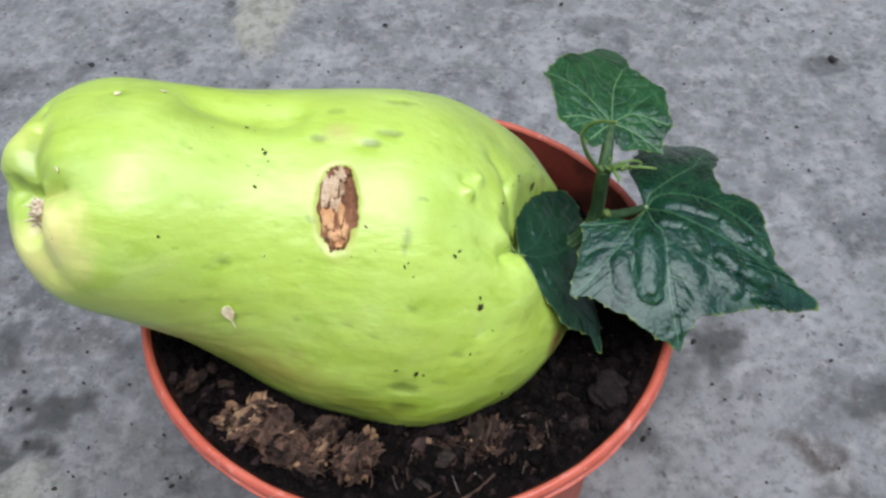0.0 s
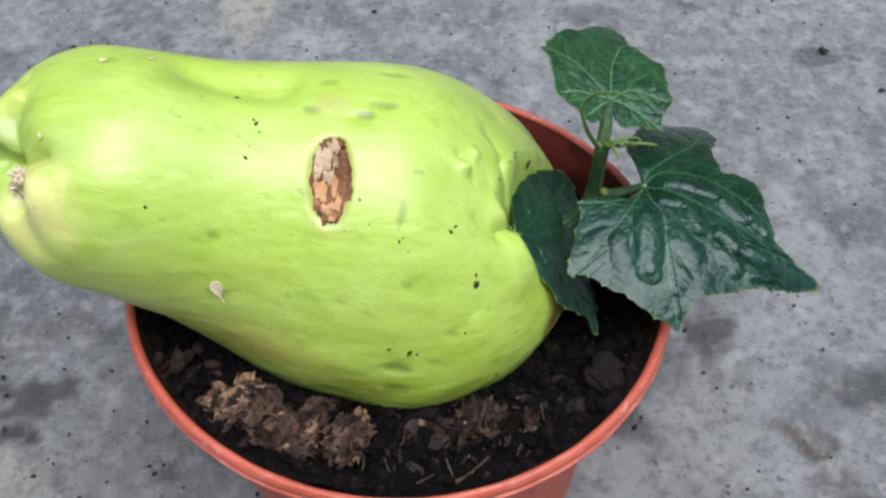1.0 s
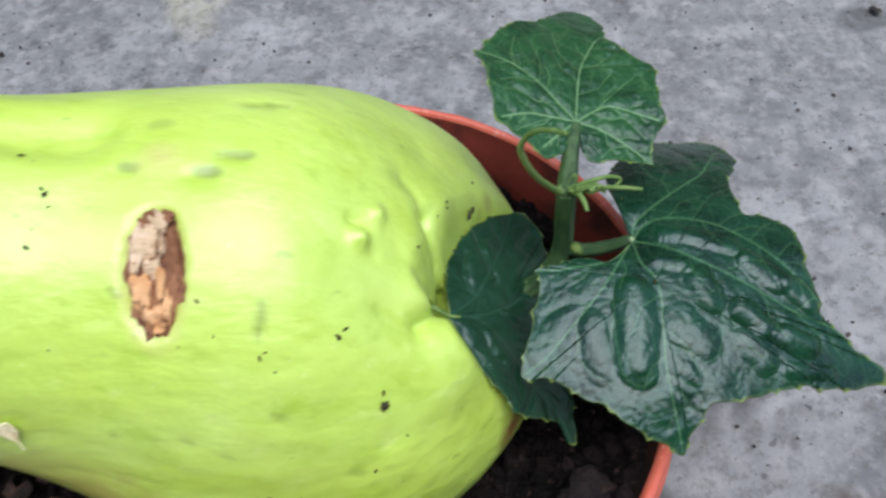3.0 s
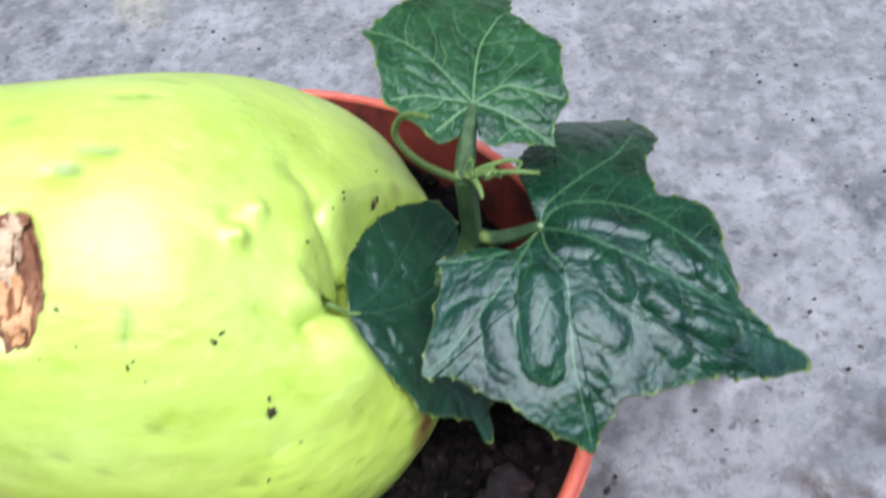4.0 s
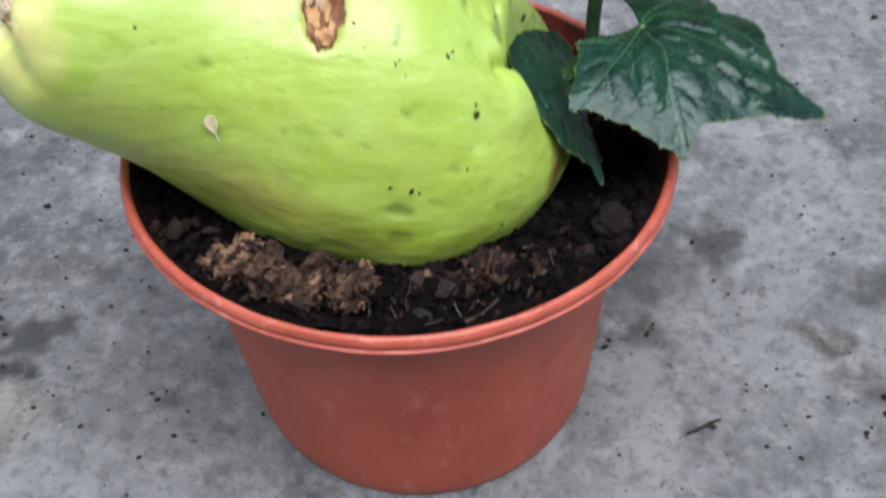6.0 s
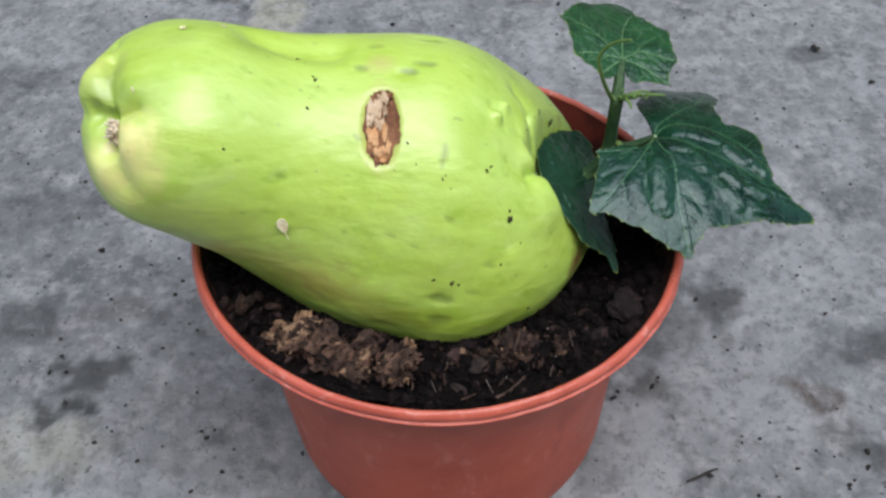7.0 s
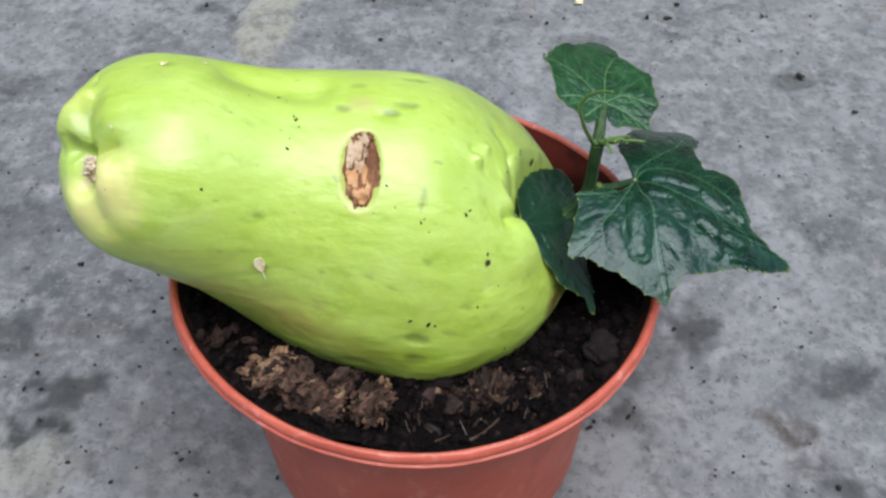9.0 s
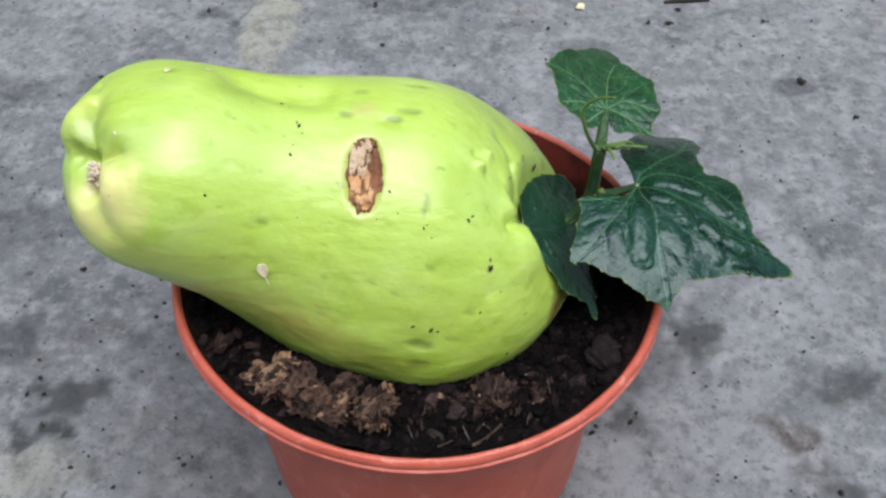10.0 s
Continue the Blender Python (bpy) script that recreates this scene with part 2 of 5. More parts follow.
CONCRETE = concrete()
SKIN = fruit_skin()
CRACK = lin(92, 60, 44)
SCAR_BED = bark("scar_bed", lin(126, 86, 62), lin(156, 114, 84), lin(88, 56, 41), CRACK)
SCAB = bark("dry_scab", lin(206, 182, 150), lin(222, 204, 178), lin(152, 118, 86), CRACK)
SCAB_RED = bark("red_brown_scab", lin(138, 96, 69), lin(164, 120, 88), lin(94, 61, 44), CRACK)
SCAB_ORANGE = bark("orange_scab", lin(206, 156, 108), lin(226, 184, 138), lin(154, 104, 70), CRACK)
WOOD = varied_wood("rotten_wood")
PALE_WOOD = bark("pale_torn_wood", lin(126, 98, 75), lin(160, 128, 98), lin(82, 60, 47))
ROTTEN = bark("dark_rotten_wood", lin(52, 37, 30), lin(26, 19, 16), lin(82, 60, 47))
PITH = plain("black_rotten_pith", lin(30, 22, 19), lin(18, 14, 12), 0.003, 0.95, 0.001)
SOIL = soil_dark()
PLASTIC = pot_plastic()
LEAF_OLD = leaf_green("glossy_dark_leaf", lin(20, 58, 38), lin(10, 36, 24), lin(82, 124, 84), 0.25, 0.6, 0.36)
LEAF_YOUNG = leaf_green("young_leaf", lin(32, 76, 40), lin(18, 50, 27), lin(118, 156, 108), 0.46, 0.7)
LEAF_LOW = leaf_green("dull_dark_leaf", lin(26, 60, 40), lin(17, 46, 30), lin(48, 84, 64), 0.36, 0.45, 0.3)
STEM = stem_green("green_stem", lin(42, 70, 42), lin(72, 100, 62))
TENDRIL = stem_green("pale_tendril", lin(94, 124, 64), lin(118, 146, 84))
PALE_HUB = stem_green("pale_leaf_hub", lin(150, 172, 132), lin(120, 146, 104))
NUB = stem_green("pale_nub", lin(112, 134, 74), lin(86, 112, 56))
CRUMB = plain("black_crumb", lin(50, 48, 32), lin(72, 70, 44), 0.0008)
BLOCK_GREY = plain("grey_blocker", lin(112, 108, 104), lin(98, 94, 90), 0.08, 0.9, 0.001)
GRIT = plain("dark_grit", lin(58, 55, 54), lin(84, 80, 76), 0.002)
EARTH = plain("dry_earth", lin(48, 45, 43), lin(66, 62, 58), 0.002, 0.9, 0.0006)
STONE = plain("earthy_lump", lin(24, 18, 19), lin(42, 32, 33), 0.003, 0.95, 0.0022)
GREY_STONE = plain("grey_pebble", lin(36, 30, 28), lin(58, 47, 41), 0.002, 0.8, 0.0006)
FILM = dark_plastic()
RIM = rim_plastic()
WHITE = plain("white_grain", lin(128, 120, 112), lin(92, 84, 76), 0.001, 0.7)
HUSK = plain("papery_husk", lin(238, 230, 194), lin(214, 198, 150), 0.0012, 0.6, 0.0002)
STUB = plain("dry_stub", lin(238, 226, 204), lin(190, 160, 128), 0.0009, 0.8, 0.0004)


# ---- building helpers
def bm_object(name, bm, material, parent=None, label="", smooth=True):
    me = bpy.data.meshes.new(name)
    bm.to_mesh(me)
    bm.free()
    return mesh_object(name, me, material, parent, label, smooth)


def mesh_object(name, me, material, parent=None, label="", smooth=True):
    me.materials.append(material)
    me.polygons.foreach_set("use_smooth", [smooth] * len(me.polygons))
    ob = new(name, me)
    if parent is not None:
        ob.parent = parent
    return tagged(ob, label)


def mesh_from(name, verts, faces):
    me = bpy.data.meshes.new(name)
    me.from_pydata([tuple(v) for v in verts], [], faces)
    me.update()
    return me


def grid_faces(rows, cols, wrap=False):
    last = cols if wrap else cols - 1
    return [(i * cols + j, i * cols + (j + 1) % cols, (i + 1) * cols + (j + 1) % cols, (i + 1) * cols + j)
            for i in range(rows - 1) for j in range(last)]


def add_values(me, name, values):
    a = me.attributes.new(name, "FLOAT", "POINT")
    a.data.foreach_set("value", np.clip(values, 0, 1).astype(np.float32))


def natural_spline(values, x):
    """A natural cubic through values at even steps over 0..pi."""
    values = np.asarray(values, float)
    n, h = len(values), math.pi / (len(values) - 1)
    a, b = np.eye(n), np.zeros(n)
    for i in range(1, n - 1):
        a[i, i - 1:i + 2] = 1, 4, 1
        b[i] = 6 / h / h * (values[i - 1] - 2 * values[i] + values[i + 1])
    m = np.linalg.solve(a, b)
    i = np.clip((x / h).astype(int), 0, n - 2)
    t = x - i * h
    return (values[i] + t * ((values[i + 1] - values[i]) / h - h / 6 * (2 * m[i] + m[i + 1]))
            + t * t * m[i] / 2 + t ** 3 * (m[i + 1] - m[i]) / (6 * h))


def field(points, size, seed=0.0, octaves=3):
    """Fractal noise, about -1..1, at an array of points."""
    return np.array([noise.fractal(Vector(p) / size + Vector((seed, seed * 1.7, -seed)), 0.9, 2.0, octaves) for p in points])


def to_line(points, line):
    """Distance of each point to a broken line."""
    best = np.full(len(points), 1e9)
    for a, b in zip(line[:-1], line[1:]):
        a, b = np.array(a, float), np.array(b, float)
        t = np.clip((points - a) @ (b - a) / max((b - a) @ (b - a), 1e-12), 0, 1)
        best = np.minimum(best, np.linalg.norm(points - a - t[:, None] * (b - a), axis=1))
    return best


def tube(name, line, radii, material, parent=None, label="", sides=10, smooth=True, ridge=0.0):
    """A tapered tube along a smooth line, closed at both ends. Metres."""
    pts = [Vector(p) for p in line]
    fine, rad = [], []
    for i in range(len(pts) - 1):
        p0, p1, p2, p3 = pts[max(i - 1, 0)], pts[i], pts[i + 1], pts[min(i + 2, len(pts) - 1)]
        for k in range(8):
            t = k / 8
            fine.append(0.5 * ((2 * p1) + (p2 - p0) * t + (2 * p0 - 5 * p1 + 4 * p2 - p3) * t * t + (3 * p1 - p0 - 3 * p2 + p3) * t ** 3))
            rad.append(radii[i] * (1 - t) + radii[i + 1] * t)
    fine.append(pts[-1])
    rad.append(radii[-1])
    verts, up = [], Vector((0.3, 0.2, 1)).normalized()
    for i, p in enumerate(fine):
        d = (fine[min(i + 1, len(fine) - 1)] - fine[max(i - 1, 0)]).normalized()
        side = d.cross(up)
        side = side.normalized() if side.length > 1e-3 else d.orthogonal().normalized()
        up = side.cross(d).normalized()
        for k in range(sides):
            a = 2 * math.pi * k / sides
            r = rad[i] * (1 + ridge * math.cos(5 * a))
            verts.append(p + side * math.cos(a) * r + up * math.sin(a) * r)
    faces = grid_faces(len(fine), sides, True)
    faces += [tuple(range(sides - 1, -1, -1)), tuple(range(len(verts) - sides, len(verts)))]
    return mesh_object(name, mesh_from(name, verts, faces), material, parent, label, smooth)


def lump_mesh(name, size, seed, squash=(1, 1, 1), level=2, rough=0.35):
    """An uneven lump about size metres across, its middle at its origin."""
    bm = bmesh.new()
    bmesh.ops.create_icosphere(bm, subdivisions=level, radius=0.5)
    for v in bm.verts:
        k = 1 + rough * noise.fractal(v.co * 1.8 + Vector((seed * 3.1, seed, -seed)), 0.8, 2.0, 4)
        v.co = Vector((v.co.x * squash[0], v.co.y * squash[1], v.co.z * squash[2])) * k * size
    me = bpy.data.meshes.new(name)
    bm.to_mesh(me)
    bm.free()
    return me


def flake_mesh(name, length, width, thick, seed):
    """A torn, fibrous flake of wood: long along x, splintered ends, uneven thickness."""
    r = random.Random(seed)
    n, m = 11, 7
    verts, faces = [], []
    ends = [(r.uniform(0.0, 0.34), r.uniform(0.0, 0.34)) for _ in range(m)]
    warp, twist, lean = r.uniform(-0.35, 0.35), r.uniform(-0.8, 0.8), r.uniform(-0.3, 0.3)
    for side in (1, -1):
        for j in range(m):
            for i in range(n):
                u, w = i / (n - 1), j / (m - 1)
                x = (-0.5 + ends[j][0] + u * (1 - ends[j][0] - ends[j][1])) * length
                y = (w - 0.5) * width * (1 - 0.2 * abs(2 * u - 1)) + lean * x * 0.5
                y += noise.noise(Vector((x * 420, j * 3.1, seed))) * width * 0.2
                rim = 0.3 if i in (0, n - 1) or j in (0, m - 1) else 1.0
                z = warp * length * (u - 0.5) ** 2 * 2 + twist * (u - 0.5) * y + noise.fractal(Vector((x * 150, y * 700, seed * 1.3)), 0.7, 2, 4) * thick * 1.1
                verts.append((x, y, z + side * thick * 0.5 * rim))
    k = n * m
    top = grid_faces(m, n)
    faces += top + [tuple(k + q for q in reversed(f)) for f in top]
    loop = list(range(n)) + [j * n + n - 1 for j in range(1, m)] + [(m - 1) * n + i for i in range(n - 2, -1, -1)] + [j * n for j in range(m - 2, 0, -1)]
    for a, b in zip(loop, loop[1:] + loop[:1]):
        faces.append((b, a, k + a, k + b))
    return mesh_from(name, verts, faces)


# ---- ground
def build_ground():
    def steps(low, high, fine, far):
        mid = list(np.arange(low, high + fine / 2, fine))
        out, s, x = [], fine, high
        while x < far:
            s *= 1.5
            x += s
            out.append(x)
        back, s, x = [], fine, low
        while x > -far:
            s *= 1.5
            x -= s
            back.append(x)
        return np.array(back[::-1] + mid + out)

    xs, ys = steps(-0.34, 0.34, 0.0025, 60), steps(-0.16, 0.42, 0.0025, 60)
    gx, gy = np.meshgrid(xs, ys)
    pts = np.stack([gx.ravel(), gy.ravel(), np.zeros(gx.size)], 1)
    near = (np.abs(pts[:, 0]) < 0.5) & (np.abs(pts[:, 1]) < 0.6)
    warp = np.zeros((len(pts), 2))
    warp[near, 0] = field(pts[near], 0.016, 1.0) * 0.008
    warp[near, 1] = field(pts[near], 0.016, 5.0) * 0.007

    def patch(x, y, rx, ry, turn=0.0, soft=0.35):
        c, s = math.cos(radians(turn)), math.sin(radians(turn))
        dx, dy = pts[:, 0] + warp[:, 0] - x, pts[:, 1] + warp[:, 1] - y
        d = np.hypot((dx * c + dy * s) / rx, (dy * c - dx * s) / ry)
        return np.clip((1 + soft - d) / (2 * soft), 0, 1)

    dark = 0.85 * patch(0.1175, 0.0385, 0.0105, 0.0135, 0, 0.3)
    for x, y, rx, ry, k, soft in ((-0.1416, 0.0115, 0.0135, 0.0085, 0.85, 0.25), (-0.158, 0.0145, 0.006, 0.004, 0.8, 0.3), (-0.1445, -0.0030, 0.0045, 0.0042, 1.0, 0.25), (-0.154, -0.0088, 0.0075, 0.0042, 0.85, 0.3),
                                  (-0.085, -0.018, 0.034, 0.026, 0.3, 0.4), (0.082, 0.000, 0.008, 0.006, 0.6, 0.4), (-0.1, 0.03, 0.03, 0.014, 0.25, 0.4), (-0.178, 0.035, 0.014, 0.010, 0.7, 0.3),
                                  (0.173, 0.016, 0.018, 0.007, 0.7, 0.25), (0.205, 0.212, 0.012, 0.006, 0.6, 0.3), (0.09, 0.245, 0.016, 0.008, 0.5, 0.4), (0.1, 0.03, 0.014, 0.009, 0.5, 0.4), (0.086, 0.022, 0.008, 0.010, 0.6, 0.4),
                                  (-0.235, 0.2, 0.03, 0.012, 0.4, 0.4), (-0.185, 0.21, 0.008, 0.006, 0.5, 0.3), (-0.13, 0.275, 0.01, 0.006, 0.6, 0.3), (0.16, -0.033, 0.006, 0.007, 0.7, 0.3), (0.135, 0.024, 0.012, 0.004, 0.4, 0.4),
                                  (0.26, 0.1, 0.03, 0.02, 0.3, 0.4), (0.185, 0.281, 0.018, 0.002, 0.5, 0.4), (-0.116, 0.266, 0.003, 0.009, 0.8, 0.3), (-0.19, 0.1, 0.03, 0.016, 0.35, 0.4), (0.0, 0.3, 0.05, 0.02, 0.3, 0.4), (-0.11, 0.04, 0.016, 0.007, 0.35, 0.4)):
        dark = np.maximum(dark, k * patch(x, y, rx, ry, 10, soft))
    brown = 0.85 * patch(0.146, -0.004, 0.0125, 0.0085, -24, 0.25)
    brown = np.maximum(brown, 0.45 * patch(0.085, -0.001, 0.008, 0.006))
    brown = np.maximum(brown, 0.4 * patch(0.152, -0.02, 0.012, 0.008))
    brown = np.maximum(brown, 0.3 * patch(-0.138, 0.04, 0.016, 0.009))
    brown = np.maximum(brown, 0.35 * patch(-0.104, -0.004, 0.018, 0.004))
    pale = 0.62 * patch(-0.0945, 0.262, 0.0155, 0.042, -6, 0.2)
    pale = np.maximum(pale, 0.35 * patch(-0.16, -0.025, 0.03, 0.014))
    z = np.zeros(len(pts))
    z[near] = field(pts[near], 0.06, 2.0) * 0.0012 + field(pts[near], 0.012, 3.0) * 0.0005
    pot = np.clip((np.hypot(pts[:, 0], pts[:, 1]) - 0.062) / 0.03, 0, 1)
    z *= pot
    z -= 0.0022 * patch(-0.149, -0.006, 0.009, 0.006, 20, 0.4) + 0.001 * patch(0.1175, 0.0385, 0.010, 0.013, 0, 0.4)
    z += 0.0012 * patch(-0.150, 0.001, 0.009, 0.003, 10, 0.5) + 0.0022 * patch(-0.0945, 0.262, 0.0155, 0.042, -6, 0.15)
    pts[:, 2] = z - 0.0003
    me = mesh_from("ground", pts, grid_faces(len(ys), len(xs)))
    for key, v in (("dark", dark), ("brown", brown), ("pale", pale)):
        add_values(me, key, v)
    return tagged(mesh_object("ground", me, CONCRETE), "grey weathered concrete ground with dark stains and pits", "ground", kind="structure")


build_ground()


def build_sky_blocks():
    """Added unseen slabs north and south that block low sky light and reflections."""
    for name, y in (("sky_block_south", -1.7), ("sky_block_north", 1.6)):
        bm = bmesh.new()
        bmesh.ops.create_cube(bm, size=1.0)
        for v in bm.verts:
            v.co = Vector((v.co.x * 6.0, v.co.y * 0.2 + y, v.co.z * 2.4 + 1.2))
        tagged(bm_object(name, bm, BLOCK_GREY, smooth=False), "added unseen grey slab that blocks low sky light", "wall", kind="structure")


build_sky_blocks()


# ---- flower pot
def squeezed(x, y, z):
    """The pot's mouth is pressed slightly oval by the fruit; its foot is round."""
    k = max(0.0, z) / 0.105
    off = (math.degrees(math.atan2(y, x)) - 232 + 180) % 360 - 180
    pinch = 1 - 0.018 * k * math.exp(-(off / 32) ** 2)
    return (x * pinch - 0.0009 * k + 0.0015 * (1 - k), y * pinch * (1 - 0.064 * k) - 0.0028 * k, z)


def lathe(name, profile, material, parent, wobble=0.0, sides=144):
    verts = []
    for i, (r, z) in enumerate(profile):
        for k in range(sides):
            a = 2 * math.pi * k / sides
            w = wobble * noise.fractal(Vector((math.cos(a) * 9, math.sin(a) * 9, r * 700)), 0.8, 2, 3)
            verts.append(squeezed((r + w) * math.cos(a), (r + w) * math.sin(a), z + w * 0.6))
    return mesh_object(name, mesh_from(name, verts, grid_faces(len(profile), sides, True)), material, parent)


pot = tagged(new("flower_pot"), "round terracotta-coloured plastic flower pot standing on the concrete", "flower pot")
wall = [(0.0, 0.0030), (0.0560, 0.0026), (0.0575, 0.0004), (0.0588, 0.0002), (0.0598, 0.0012), (0.0604, 0.0040)]
wall += [(0.0604 + 0.0018 * (k / 12) + 0.0078 * (k / 12) ** 6, 0.004 + 0.0940 * k / 12) for k in range(1, 13)]
wall += [(0.0702, 0.0993), (0.0697, 0.0998), (0.0686, 0.0968), (0.0652, 0.0900), (0.0606, 0.0700), (0.0592, 0.0100), (0.0580, 0.0050), (0.0, 0.0046)]
lathe("pot_wall", wall, PLASTIC, pot)
rim_profile = [(0.0692, 0.0994), (0.0703, 0.0999), (0.0728, 0.1006), (0.0744, 0.1011), (0.0749, 0.1014), (0.0750, 0.1017), (0.0748, 0.1020),
               (0.0744, 0.1021), (0.0741, 0.1022), (0.0741, 0.1025), (0.0744, 0.1027), (0.0746, 0.1034), (0.0745, 0.1044), (0.0740, 0.1052),
               (0.0734, 0.1056), (0.0728, 0.1056), (0.0723, 0.1052), (0.0717, 0.1040), (0.0704, 0.1014), (0.0692, 0.0994)]
lathe("rim", rim_profile, RIM, pot, wobble=0.00026, sides=320)


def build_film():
    """The dark inner wall: black round most of it, dull red at the back."""
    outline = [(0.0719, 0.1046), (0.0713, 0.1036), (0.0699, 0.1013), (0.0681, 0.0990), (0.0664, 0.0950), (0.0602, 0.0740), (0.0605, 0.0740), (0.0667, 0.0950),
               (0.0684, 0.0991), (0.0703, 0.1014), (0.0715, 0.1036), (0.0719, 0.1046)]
    verts, redder, sides = [], [], 200
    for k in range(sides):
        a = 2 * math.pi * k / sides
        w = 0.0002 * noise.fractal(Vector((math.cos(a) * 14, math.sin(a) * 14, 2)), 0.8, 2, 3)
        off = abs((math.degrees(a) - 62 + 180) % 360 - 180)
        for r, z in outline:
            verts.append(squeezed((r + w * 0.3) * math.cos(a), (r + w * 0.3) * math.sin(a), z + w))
            redder.append(min(1.0, max(0.0, (78 - off) / 40)))
    me = mesh_from("inner_film", verts, [(i * 12 + j, i * 12 + j + 1, (i + 1) % sides * 12 + j + 1, (i + 1) % sides * 12 + j) for i in range(sides) for j in range(11)])
    add_values(me, "redder", np.array(redder))
    return mesh_object("inner_film", me, FILM, pot)


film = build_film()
tagged(film, "reddish black inner wall")


# ---- soil
def soil_height(x, y):
    r = math.hypot(x, y)
    z = 0.0955 + 0.0028 * noise.fractal(Vector((x, y, 0.3)) / 0.014, 0.8, 2, 4)
    z += 0.0030 * max(0.0, min(1.0, (r - 0.046) / 0.010)) + 0.0045 * max(0.0, min(1.0, (r - 0.0615) / 0.0085))
    z -= 0.004 * max(0.0, min(1.0, (x - 0.02) / 0.04)) * max(0.0, min(1.0, (y + 0.04) / 0.03))
    z -= 0.005 * max(0.0, min(1.0, (x - 0.01) / 0.02)) * max(0.0, min(1.0, (y + 0.004) / 0.02))
    z -= 0.003 * max(0.0, min(1.0, (-x - 0.03) / 0.03)) * max(0.0, min(1.0, (y + 0.035) / 0.03))
    return z


def build_soil():
    verts, faces = [], []
    rings, sides = 70, 200
    for i in range(rings):
        r = 0.0708 * (i / (rings - 1)) + 1e-5
        for k in range(sides):
            a = 2 * math.pi * k / sides
            x, y = r * math.cos(a), r * math.sin(a)
            verts.append(squeezed(x, y, soil_height(x, y)))
    faces += grid_faces(rings, sides, True)
    rng = random.Random(4)
    lumps = [lump_mesh("crumb", 1.0, s, (1, r2, 0.7), 1, 0.5) for s, r2 in ((1, 0.8), (2, 1.0), (3, 0.35), (4, 0.9), (5, 0.25))]
    shapes = [([Vector(v.co) for v in me.vertices], [tuple(p.vertices) for p in me.polygons]) for me in lumps]
    for me in lumps:
        bpy.data.meshes.remove(me)
    for _ in range(10000):
        a, r = rng.uniform(0, 2 * math.pi), 0.0700 * math.sqrt(rng.random())
        x, y, _ = squeezed(r * math.cos(a), r * math.sin(a), 0.1)
        if y > 0.03 and x < 0.02:
            continue
        size = 0.0008 + 0.0046 * rng.random() ** 4.5
        vs, fs = rng.choice(shapes)
        m = Matrix.LocRotScale((x, y, soil_height(x, y) + size * 0.2), Euler([rng.uniform(0, 6.3) for _ in range(3)]), (size,) * 3)
        base = len(verts)
        verts += [m @ v for v in vs]
        faces += [tuple(base + q for q in f) for f in fs]
    me = mesh_from("potting_soil", verts, faces)
    return tagged(mesh_object("potting_soil", me, SOIL, smooth=False), "dark crumbly damp potting soil filling the pot", "soil", kind="stuff")


build_soil()


# ---- the fruit
FRUIT_A, FRUIT_B = Vector((-0.0877, -0.0146, 0.1626)), Vector((0.0475, -0.0050, 0.1118))
FRUIT_RY = [0.0351, 0.0494, 0.0372, 0.0352, 0.0430, 0.0585, 0.0740, 0.0931]
FRUIT_RZ = [0.0749, 0.0483, 0.0357, 0.0388, 0.0494, 0.0493, 0.0568, 0.0631]
FRUIT_CY = [0, 0.0083, 0.0053, 0.0099, 0.0097, 0.0133, 0.0110, 0]
FRUIT_CZ = [0, -0.0110, -0.0073, -0.0166, -0.0188, -0.0192, -0.0158, 0]
AXIS = (FRUIT_B - FRUIT_A).normalized()


def mm(*points):
    return [tuple(c / 1000 for c in p) for p in points]


# the leaf in the cleft of the sprouting end: its edge in plan from its hub (millimetres), its hub, its slopes and bends
LOWER_LEAF = [(0.3, -0.2), (0.0, 3.6), (-0.2, 6.8), (0.3, 11.4), (3.3, 18.2), (6.9, 23.4), (12.3, 27.8), (15.9, 28.0), (18.2, 25.2), (19.1, 20.6), (19.1, 14.7), (19.3, 6.1), (20.9, -1.4),
              (22.6, -6.5), (22.6, -9.8), (23.0, -12.4), (21.9, -14.9), (21.1, -13.2), (19.9, -11.9), (14.9, -13.4), (11.1, -14.1), (10.7, -12.2), (8.0, -10.7), (5.5, -7.8), (2.6, -4.3)]
LOWER_HUB, LOWER_CURVE = (0.0283, -0.0108, 0.1279), (-0.568, 0.0618, -0.0130, 0.0086, -0.0037)


def bowed(curve, x, y):
    return curve[0] * x + curve[1] * y + curve[2] * x * x + curve[3] * x * y + curve[4] * y * y


def inside(x, y, outline):
    """Which places lie inside a closed outline."""
    out = np.zeros(len(x), bool)
    for (x0, y0), (x1, y1) in zip(outline, outline[1:] + outline[:1]):
        out ^= ((y0 > y) != (y1 > y)) & (x < (x1 - x0) * (y - y0) / (y1 - y0 + 1e-12) + x0)
    return out


